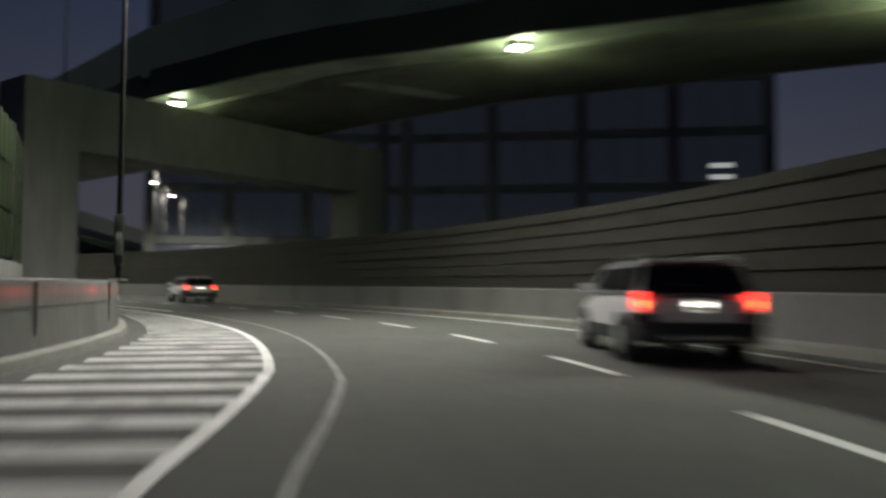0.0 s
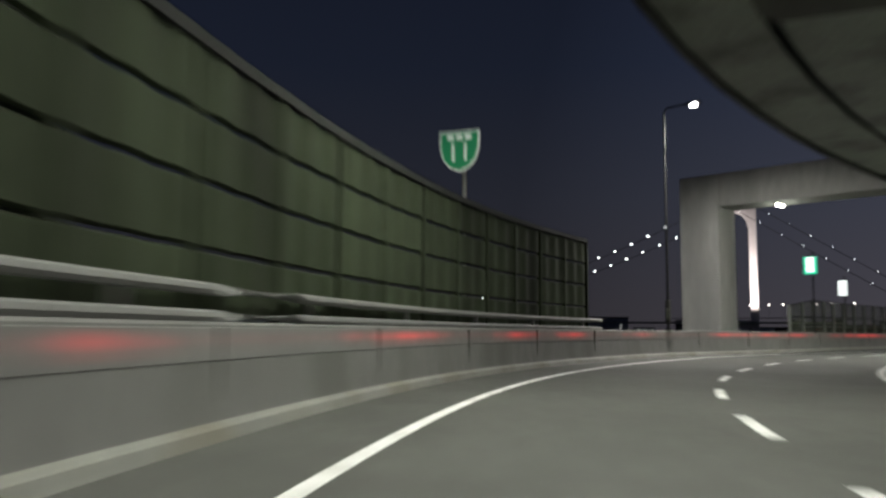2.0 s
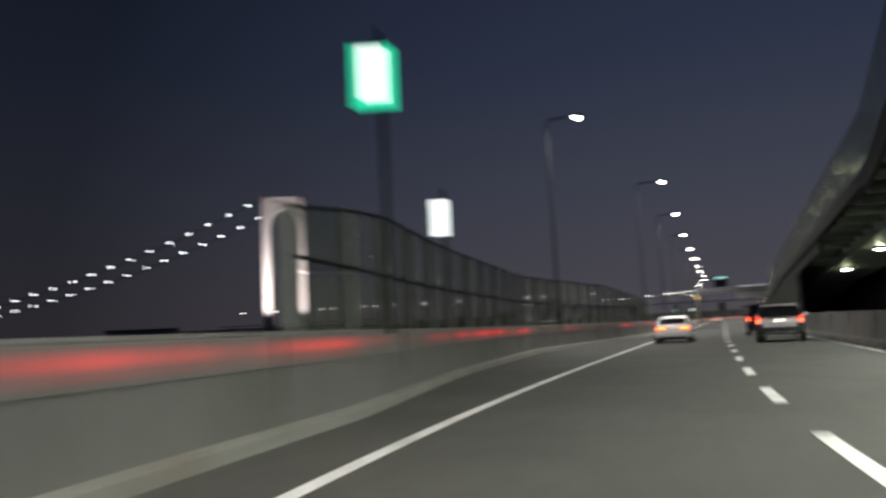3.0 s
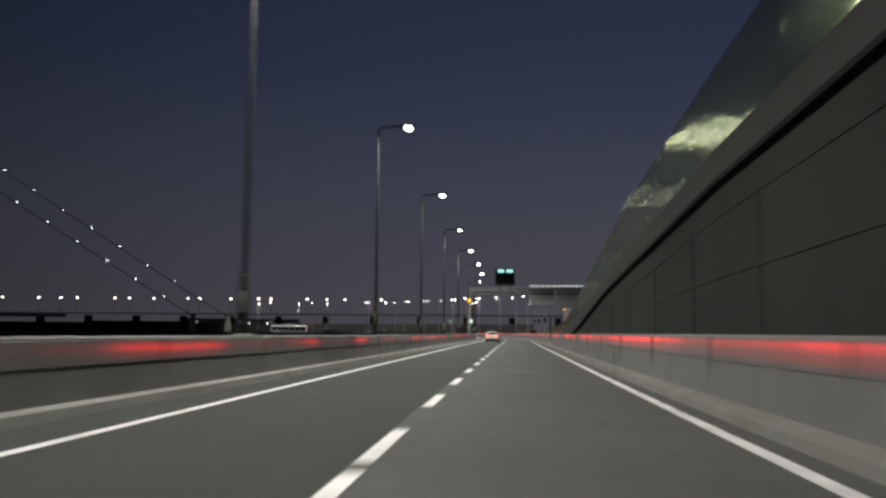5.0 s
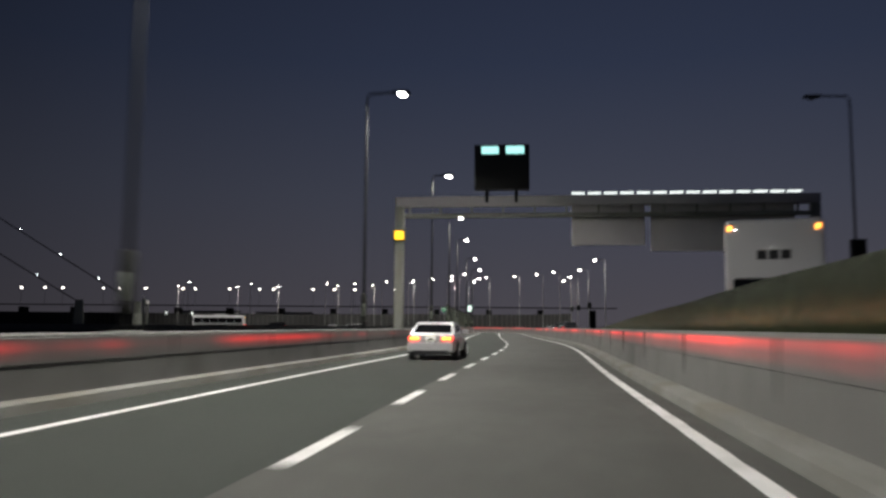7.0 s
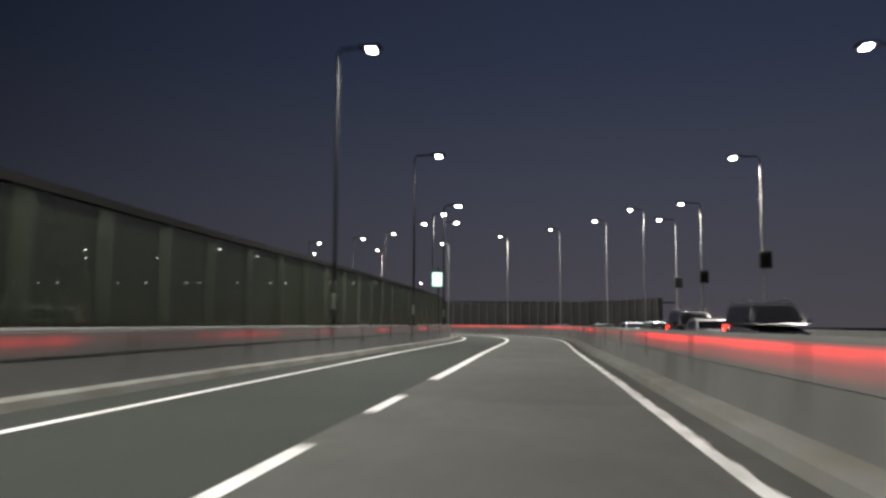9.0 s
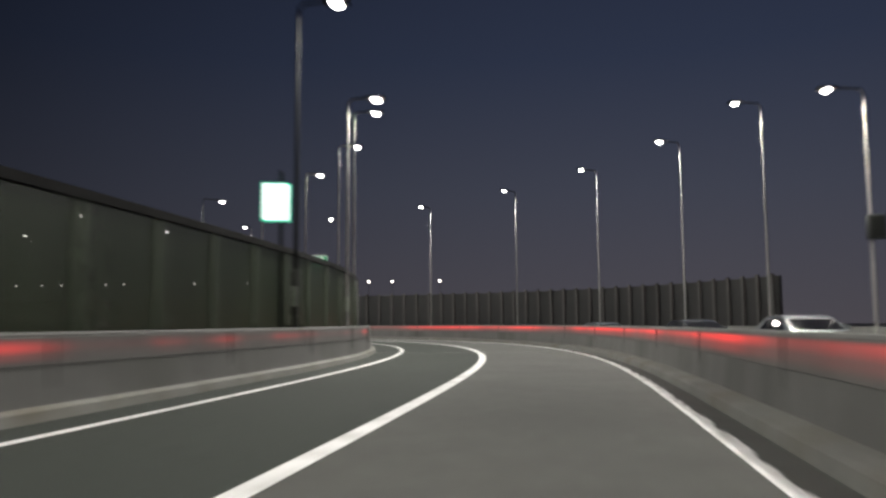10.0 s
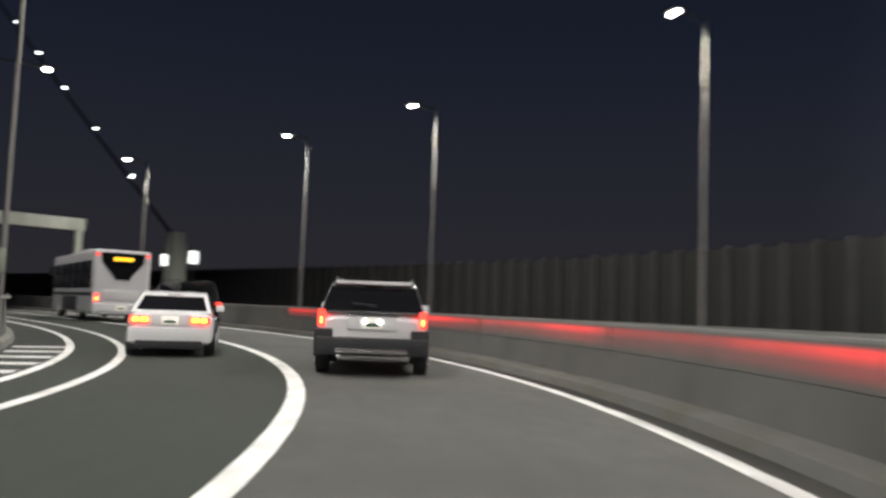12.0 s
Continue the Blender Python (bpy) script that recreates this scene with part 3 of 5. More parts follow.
def lamp_template(length, arm, steel, lit):
    """A tapered pole with an arm towards +x and a flat head, as one thing; the head's height is z = 0."""
    key = (length, arm, steel.name, lit)
    if key in TEMPLATES:
        return TEMPLATES[key]
    label = (STEEL_LABEL if steel is STEEL else DARK_LABEL) if lit else UNLIT_LABEL
    root = thing("street_lamp", label, "street lamp", "street lamps")
    bm = bmesh.new()
    tube(bm, [(0, 0, -length), (0, 0, -length * 0.5), (0, 0, -0.35)], 0.058, 12, 0.036)
    part("pole", bm, steel, root)
    bm = bmesh.new()
    tube(bm, [(0, 0, -0.4), (0.02, 0, -0.12), (0.12, 0, 0), (arm * 0.5, 0, 0.03), (arm - 0.25, 0, 0.04)], 0.04, 8)
    part("arm", bm, steel, root)
    bm = bmesh.new()
    box(bm, arm - 0.34, arm + 0.3, -0.15, 0.15, -0.02, 0.08, bevel=0.04)
    head = part("head", bm, steel, root, "flat lamp head")
    bm = bmesh.new()
    bmesh.ops.create_uvsphere(bm, u_segments=16, v_segments=8, radius=1.0, matrix=Matrix.Translation((arm, 0, -0.04)) @ Matrix.Diagonal((0.165, 0.115, 0.065, 1)))
    part("lens", bm, LAMP_ON if lit else LAMP_OFF, head, "glowing lens" if lit else "dark lens")
    part("base_plate", boxed(-0.17, 0.17, -0.17, 0.17, -length, -length + 0.04, bevel=0.01), PIER, root, "pale base plate")
    for sx, sy in ((-1, -1), (-1, 1), (1, -1), (1, 1)):
        part("bolt", boxed(sx * 0.13 - 0.02, sx * 0.13 + 0.02, sy * 0.13 - 0.02, sy * 0.13 + 0.02, -length + 0.04, -length + 0.09), steel, root)
    part("hatch", boxed(-0.06, 0.06, -0.095, -0.05, -length + 0.5, -length + 0.95, bevel=0.01), GIRDER, root, "pale service hatch")
    if steel is DARK_STEEL and lit:
        part("sleeve", boxed(-0.092, 0.092, -0.092, 0.092, -length + 0.3, -length + 1.3, bevel=0.04), FASCIA, root, "pale sleeve round the foot of the pole")
    TEMPLATES[key] = root
    return root


def lamp_light(place, power, color=(1.0, 0.97, 0.90)):
    """The light that a lamp head sheds downwards."""
    data = bpy.data.lights.new("lamp_light", "SPOT")
    data.energy, data.color, data.spot_size, data.spot_blend, data.shadow_soft_size = power, color, radians(168), 0.75, 0.2
    ob = new("lamp_light", data)
    ob.location = place
    return ob


LAMP_POWER = 6400


def street_lamp(s, n, z, side, foot, arm=1.25, steel=STEEL, power=LAMP_POWER, lit=True):
    """The head stands at s, n, z; the pole stands behind it (side 1: to the left of it) on the level foot."""
    length = math.ceil((z - foot) * 20) / 20
    src = lamp_template(length, round(arm * 10) / 10, steel, lit)
    copy_thing(src, rpose(s, n - side * round(arm * 10) / 10, z, 0 if side > 0 else 180))
    if lit:
        lamp_light(rp(s, n, z - 0.14), power)


def parapet_lamp(s, n, z, steel=STEEL, power=LAMP_POWER):
    """A lamp whose pole stands on the left parapet."""
    street_lamp(s, n, z, 1, height_left(s), max(0.9, n - kerb_left(s) + (0.75 if 180 < s < 300 else 0.2)), steel, power)


lamp_z = along([(168, 10.4), (203, 9.95), (219, 9.75), (270, 9.5), (303, 9.5), (350, 9.5), (366, 9.3), (381, 9.0)])
for k in range(-3, 8):
    parapet_lamp(218.6 + 16.62 * k if k < 6 else 303.4 + 16.3 * (k - 5), -3.3, lamp_z(218.2 + 16.5 * k), DARK_STEEL, 5000 if k < 5 else 5200)
parapet_lamp(352.0, -2.9, 9.0, DARK_STEEL, 4200)
parapet_lamp(107.9, -4.0, 10.5, DARK_STEEL, 7000)
parapet_lamp(146.8, -5.4, 9.9, DARK_STEEL, 3400)
LEFT_LAMPS = [(365.4, -2.65, 8.65), (378.7, -3.0, 8.3), (386.5, -3.3, 8.2), (394.9, -3.65, 9.85), (402.6, -3.85, 9.9), (411.5, -3.65, 9.8), (418.5, -3.1, 9.8), (426.1, -2.9, 9.75), (433.8, -2.8, 9.55),
              (440.0, -2.9, 9.4), (455.9, -2.9, 9.3), (468.0, -3.0, 9.3)]
for s, n, z in LEFT_LAMPS:
    parapet_lamp(s, n, z, DARK_STEEL if s < 381 else STEEL, 2000 if s < 400 else 1600)
# Added lamps, heads out of view, in place of the car's own headlights.
for s, n, power in ((20.5, -5.2, 4800), (-7.0, -6.2, 1500), (-24.0, -6.8, 1800)):
    parapet_lamp(s, n, 9.3, DARK_STEEL, power)
street_lamp(43.8, -4.3, 14.5, 1, 1.05, 1.25, DARK_STEEL, 1200)
for s, n in ((63, -10.5), (71, -13.5)):
    street_lamp(s, n, 9.3, 1, -7.0, 1.2, DARK_STEEL, 400)
RIGHT_LAMPS = [(353.3, 11.3, 9.0), (368.5, 11.0, 8.9), (381.1, 11.1, 8.7), (387.4, 11.45, 8.6), (394.7, 12.1, 10.6), (400.8, 12.1, 10.6), (407.8, 12.6, 10.85), (415.2, 14.0, 11.1), (421.5, 13.3, 10.75),
               (428.2, 12.4, 10.35), (434.6, 11.95, 10.1), (440.6, 11.9, 9.9), (451.2, 10.1, 9.45), (458.9, 8.55, 9.2), (470.3, 5.2, 8.9)]
for s, n, z in RIGHT_LAMPS:
    street_lamp(s, n, z, -1, v_low(s) + 0.88 if n + 1.25 > 4.9 else 0.85, power=4000)
street_lamp(270.4, 11.7, 10.1, -1, v_low(270) + 0.88, 1.4, DARK_STEEL, lit=False)
street_lamp(240, 12.2, 11.5, -1, v_low(240) + 0.88, power=4000)
street_lamp(289.0, 12.2, 10.0, -1, v_low(289) + 0.88, 1.4, DARK_STEEL, lit=False)
for s, n in ((65.2, 8.3), (73.5, 14.4), (83.8, 21.1)):
    street_lamp(s, n, 9.97, -1, -7.0, power=5000)
for template in TEMPLATES.values():
    for o in (*template.children_recursive, template):
        bpy.data.objects.remove(o)


# ---- cars ----
def bevelled(bm, width, segments=2, angle=0.5):
    edges = [e for e in bm.edges if len(e.link_faces) == 2 and e.calc_face_angle(0) > angle]
    bmesh.ops.bevel(bm, geom=edges, offset=width, segments=segments, affect="EDGES", profile=0.6)
    return bm


def wheel(root, x, y, r, w=0.22):
    side = 1 if x > 0 else -1
    bm = bmesh.new()
    bmesh.ops.create_cone(bm, cap_ends=True, segments=24, radius1=r, radius2=r, depth=w, matrix=Matrix.Translation((x, y, r)) @ Matrix.Rotation(radians(90), 4, "Y"))
    t = part("wheel", bevelled(bm, 0.03), TYRE, root, "black rubber tyre on an alloy rim")
    bm = bmesh.new()
    xo = x + side * (w / 2 + 0.004)
    bmesh.ops.create_cone(bm, cap_ends=True, segments=20, radius1=r * 0.64, radius2=r * 0.6, depth=0.03, matrix=Matrix.Translation((xo, y, r)) @ Matrix.Rotation(radians(90 * side), 4, "Y"))
    part("rim", bm, RIM, t, "silver alloy rim")
    for k in range(5):
        a = 2 * math.pi * k / 5
        bm = boxed(-0.01, 0.02, -0.03, 0.03, 0.04, r * 0.58, Matrix.Translation((xo + side * 0.012, y, r)) @ Matrix.Rotation(a, 4, "X"))
        part("spoke", bm, RIM, t)
    return t


def car(name, label, m, paint, spec):
    """A car with its rear at y = 0, its nose towards +y."""
    root = thing(name, label, "car", "cars on the road", m)
    w, length, belt, roof, clear = spec["w"] / 2, spec["l"], spec["belt"], spec["roof"], spec["clear"]
    # the lower body: rounded cross-sections from tail to nose
    tail_w, tail_z = (0.93, belt - 0.06) if spec["suv"] else (0.86, belt - 0.1)
    rows = [(0.0, tail_w - 0.07, clear + 0.16, tail_z - 0.05), (0.05, tail_w, clear + 0.08, tail_z), (0.22, 0.975, clear + 0.02, belt + (0.0 if spec["suv"] else 0.01)), (0.6, 1.0, clear, belt + 0.03), (length * 0.3, 1.0, clear, belt + 0.02),
            (length * 0.55, 1.0, clear, belt + 0.01), (length * 0.74, 0.99, clear, belt - 0.01), (length * 0.88, 0.96, clear + 0.01, belt - 0.12), (length * 0.96, 0.86, clear + 0.04, belt - 0.26), (length, 0.68, clear + 0.14, belt - 0.36)]
    bm = bmesh.new()
    rings = []
    for y, k, z0, z1 in rows:
        ring = []
        for i in range(28):
            a = 2 * math.pi * (i + 0.5) / 28
            ca, sa = math.cos(a), math.sin(a)
            ring.append(bm.verts.new((w * k * math.copysign(abs(ca) ** 0.36, ca), y, (z0 + z1) / 2 + (z1 - z0) / 2 * math.copysign(abs(sa) ** 0.42, sa))))
        rings.append(ring)
    for p, q in zip(rings, rings[1:]):
        for i in range(28):
            bm.faces.new((p[i], p[(i + 1) % 28], q[(i + 1) % 28], q[i]))
    bm.faces.new(rings[0][::-1])
    bm.faces.new(rings[-1])
    part("body", bm, paint, root)
    c0, c1, c2, c3 = spec["cabin"]
    cabin = [(c0, belt), (c1, roof - 0.05), (c1 + 0.25, roof), ((c1 + c2) / 2, roof + 0.03), (c2 - 0.3, roof), (c2, roof - 0.06), (c3, belt)]
    narrow = lambda y, z: 0.93 - 0.17 * (z - belt) / (roof - belt)  # noqa: E731
    bm = bmesh.new()
    prism(bm, cabin, -w, w, narrow)
    part("cabin", bevelled(bm, 0.07, 3), spec.get("roof_tone", paint), root)
    # rear window
    def pane(y0, z0, y1, z1, x0, x1, out, nm, material=GLASS, lab="dark tinted glass"):
        bm = bmesh.new()
        d = Vector((0, y1 - y0, z1 - z0)).normalized()
        nrm = Vector((0, -d.z, d.y)) * out
        q = [bm.verts.new(Vector((sx, y, z)) + nrm * e) for e in (0.0, 0.02) for sx, y, z in ((-x0, y0, z0), (x0, y0, z0), (x1, y1, z1), (-x1, y1, z1))]
        for f in ((0, 1, 2, 3), (7, 6, 5, 4), (0, 4, 5, 1), (1, 5, 6, 2), (2, 6, 7, 3), (3, 7, 4, 0)):
            bm.faces.new([q[i] for i in f])
        return part(nm, bm, material, root, lab)
    t = lambda a: (c0 + (c1 - c0) * a, belt + (roof - 0.05 - belt) * a)  # noqa: E731
    (ya, za), (yb, zb) = t(0.04 if "black_rear" in spec else 0.12), t(0.92 if "black_rear" in spec else 0.86)
    rim = 0.02 if "black_rear" in spec else 0.09
    pane(ya, za, yb, zb, w * narrow(ya, za) - rim, w * narrow(yb, zb) - rim, 1, "rear_window")
    u = lambda a: (c3 + (c2 - c3) * a, belt + (roof - 0.06 - belt) * a)  # noqa: E731
    (ya, za), (yb, zb) = u(0.1), u(0.88)
    pane(ya, za, yb, zb, w * narrow(ya, za) - 0.07, w * narrow(yb, zb) - 0.07, -1, "windscreen")
    cuts = [c0 + 0.38 if spec["suv"] else c0 + 0.55, (c0 + c3) / 2 - 0.35, (c0 + c3) / 2 + 0.55, c3 - 0.55]
    if spec["suv"]:
        cuts = [c0 + 0.32, c0 + 1.05, c0 + 2.0, c3 - 0.6]
    for sx in (-1, 1):
        for a, b in zip(cuts, cuts[1:]):
            bm = bmesh.new()
            zl, zh = belt + 0.05, roof - 0.1
            lean = 0.42 if (b == cuts[-1]) else 0.06
            ql = [(a + 0.04, zl), (b - 0.04, zl), (b - 0.04 - lean, zh), (a + 0.04 + (0.0 if spec["suv"] or a != cuts[0] else 0.35), zh)]
            vs = [bm.verts.new((sx * (w * narrow(y, z) + e), y, z)) for e in (-0.01, 0.012) for y, z in ql]
            for f in ((0, 1, 2, 3), (7, 6, 5, 4), (0, 4, 5, 1), (1, 5, 6, 2), (2, 6, 7, 3), (3, 7, 4, 0)):
                bm.faces.new([vs[i] for i in f])
            part("side_window", bm, GLASS, root, "dark tinted glass")
        part("mirror", boxed(sx * (w - 0.02), sx * (w + 0.17), c3 - 0.62, c3 - 0.5, belt + 0.02, belt + 0.17, bevel=0.02), paint, root, "door mirror")
        for a in cuts[1:3]:
            part("door_handle", boxed(sx * (w - 0.02), sx * (w + 0.02), a - 0.3, a - 0.12, belt - 0.14, belt - 0.11, bevel=0.008), paint, root)
        for yy in (spec["axles"][0], spec["axles"][1]):
            bm = bmesh.new()
            bmesh.ops.create_cone(bm, cap_ends=True, segments=24, radius1=spec["r"] + 0.07, radius2=spec["r"] + 0.07, depth=0.2, matrix=Matrix.Translation((sx * (w - 0.085), yy, spec["r"])) @ Matrix.Rotation(radians(90), 4, "Y"))
            part("wheel_arch", bm, PLASTIC, root, "dark wheel arch")
            wheel(root, sx * (w - 0.075), yy, spec["r"])
    # rear end
    zb = spec["bumper"]
    if spec["bumper_paint"]:
        part("rear_bumper", bevelled(boxed(-w + 0.06, w - 0.06, -0.10, 0.2, zb[0], zb[1]), 0.05), paint, root)
        part("diffuser", boxed(-w + 0.22, w - 0.22, -0.106, 0.1, clear - 0.02, zb[0] + 0.05, bevel=0.02), PLASTIC, root, "black lower bumper insert")
    else:
        part("rear_bumper", bevelled(boxed(-w + 0.02, w - 0.02, -0.14, 0.25, zb[0], zb[1]), 0.05), PLASTIC, root, "black plastic bumper")
        part("skid_plate", boxed(-w + 0.35, w - 0.35, -0.16, 0.05, zb[0] + 0.04, zb[0] + 0.12, bevel=0.01), CHROME, root, "bright metal trim strip")
    for sx in (-1, 1):
        x0, x1, z0, z1 = spec["lamp"]
        lamp = part("tail_lamp", boxed(sx * x0, sx * x1, -0.05, 0.25, z0, z1, bevel=0.02), RED_ON, root, "glowing red tail lamp")
        if spec["suv"]:
            part("lamp_core", boxed(sx * (x0 + 0.03), sx * (x1 - 0.04), -0.058, 0.0, z0 + 0.04, z0 + (z1 - z0) * 0.55, bevel=0.015), RED_ORANGE, lamp, "bright orange lamp core")
        else:
            for a, b in ((0.06, 0.46), (0.54, 0.86)):
                part("lamp_core", boxed(sx * (x0 + (x1 - x0) * a), sx * (x0 + (x1 - x0) * b), -0.058, 0.0, z0 + 0.025, z1 - 0.025, bevel=0.01), AMBER_ON, lamp, "glowing amber lamp")
        bm = bmesh.new()
        bmesh.ops.create_uvsphere(bm, u_segments=12, v_segments=8, radius=0.055 if spec["suv"] else 0.035, matrix=Matrix.Translation((sx * 0.12, -0.05, spec["plate"] + 0.03)) @ Matrix.Diagonal((1.0, 0.5, 1.0, 1)))
        part("plate_lamp", bm, WHITE_LAMP, root, "small glowing white plate lamp")
        part("head_lamp", boxed(sx * (w - 0.5), sx * (w - 0.1), length - 0.2, length - 0.02, belt - 0.36, belt - 0.22, bevel=0.02), CHROME, root)
    pl = part("number_plate", boxed(-0.165, 0.165, -0.065, -0.02, spec["plate"] - 0.08, spec["plate"] + 0.085, bevel=0.005), PLATE, root, "pale number plate")
    part("plate_bar", boxed(-0.12, 0.12, -0.069, -0.06, spec["plate"] - 0.055, spec["plate"] + 0.01), PLATE_BAR, pl)
    recess = part("plate_recess", boxed(-0.42, 0.42, -0.03, 0.05, spec["plate"] - 0.11, spec["plate"] + 0.13, bevel=0.02), paint, root)
    if "black_rear" in spec:
        part("trim_strip", boxed(-0.45, 0.45, -0.045, -0.02, spec["plate"] + 0.12, spec["plate"] + 0.15, bevel=0.008), CHROME, recess, "bright strip over the plate")
        for sx in (-1, 1):
            part("sill_cladding", boxed(sx * (w - 0.06), sx * (w + 0.025), 0.1, length - 0.25, clear + 0.02, clear + 0.24, bevel=0.02), PLASTIC, root, "black plastic cladding")
            part("corner_cladding", boxed(sx * (w - 0.3), sx * (w + 0.02), -0.03, 0.55, clear + 0.1, 0.80, bevel=0.04), PLASTIC, root, "black plastic cladding")
            bm = bmesh.new()
            tube(bm, [(sx * 0.55, -0.12, 0.36), (sx * 0.55, 0.3, 0.36)], 0.045, 10)
            part("exhaust_pipe", bm, CHROME, root, "bright exhaust pipe")
    if spec["suv"]:
        for sx in (-1, 1):
            bm = bmesh.new()
            tube(bm, [(sx * (w * 0.70), c1 + 0.15, roof + 0.01), (sx * w * 0.70, c1 + 0.3, roof + 0.09), (sx * w * 0.70, c2 - 0.5, roof + 0.09), (sx * w * 0.70, c2 - 0.3, roof)], 0.025, 8)
            part("roof_rail", bm, PLASTIC, root, "black roof rail")
        part("rear_spoiler", boxed(-w * 0.7, w * 0.7, c1 - 0.12, c1 + 0.2, roof - 0.03, roof + 0.03, bevel=0.015), paint, root)
        bm = bmesh.new()
        tube(bm, [(0.05, c0 - 0.02, belt + 0.12), (-0.35, c0 + 0.03, belt + 0.16)], 0.012, 6)
        part("wiper", bm, PLASTIC, root)
    bm = bmesh.new()
    tube(bm, [(0.0, c1 + 0.3, roof + 0.01), (0.0, c1 + 0.12, roof + 0.16)], 0.008, 6)
    part("aerial", bm, PLASTIC, root)
    part("high_brake_lamp", boxed(-0.15, 0.15, c1 - 0.02, c1 + 0.03, roof - 0.07, roof - 0.045), RED_OFF, root, "dark red brake lamp")
    return root


SEDAN = dict(w=1.76, l=4.5, belt=0.92, roof=1.36, clear=0.2, tail=0.55, cabin=(0.35, 1.05, 2.7, 3.5), suv=False, axles=(0.85, 3.5), r=0.31, bumper=(0.3, 0.62), bumper_paint=True, lamp=(0.40, 0.80, 0.70, 0.85), plate=0.76)
SUV = dict(w=1.92, l=4.75, belt=1.08, roof=1.60, clear=0.3, tail=0.08, cabin=(0.02, 0.40, 3.0, 3.9), suv=True, axles=(0.95, 3.75), r=0.36, bumper=(0.36, 0.66), bumper_paint=False, lamp=(0.81, 0.925, 0.84, 1.12), plate=0.90, black_rear=True, roof_tone=CAR_SILVER_DIMMED)
VAN = dict(w=1.7, l=4.4, belt=1.1, roof=1.8, clear=0.24, tail=0.05, cabin=(0.02, 0.22, 3.3, 4.1), suv=True, axles=(0.7, 3.5), r=0.31, bumper=(0.3, 0.6), bumper_paint=True, lamp=(0.70, 0.83, 0.86, 1.1), plate=0.7)

WHITE_LABEL = "white four-door saloon car with glowing amber tail lamps"
SUV_LABEL = "silver sport utility car with black bumper and roof rails"
VAN_LABEL = "black family van with glowing red tail lamps"
for s, n in ((148.2, -2.15), (280.6, -1.5), (437.2, -1.75)):
    car("saloon_car", WHITE_LABEL, rpose(s, n, 0, -5 if s > 400 else 0) @ Matrix.Scale(0.83, 4), CAR_WHITE, SEDAN)
for s, n in ((12.8, 1.4), (46.6, 2.0), (65.7, 1.8), (144.2, 1.75), (433.8, 1.1)):
    car("suv_car", SUV_LABEL, rpose(s, n, 0, -10 if s > 400 or s < 20 else -6 if s < 150 else 0) @ Matrix.Scale(0.84, 4), CAR_SILVER, SUV)
for s, n in ((157.0, 1.8), (449.0, 0.9)):
    car("family_van", VAN_LABEL, rpose(s, n) @ Matrix.Scale(0.86, 4), CAR_BLACK, VAN)
for s, n, spec, paint in ((352, 8.4, VAN, CAR_BLACK), (359, 8.3, SEDAN, CAR_DARK), (364, 8.4, VAN, CAR_BLACK), (373, 8.3, SEDAN, CAR_BLACK), (381, 8.4, SEDAN, CAR_DARK), (389, 8.3, SEDAN, CAR_BLACK),
                          (398, 8.4, SEDAN, CAR_DARK), (406, 8.4, SEDAN, CAR_BLACK), (434.5, 8.6, SEDAN, CAR_DARK), (441.5, 8.6, SEDAN, CAR_DARK)):
    car("oncoming_car", "dark car queuing behind the concrete parapet", rpose(s + 4, n, v_low(s) + 0.9, 180) @ Matrix.Scale(0.88, 4), paint, spec)


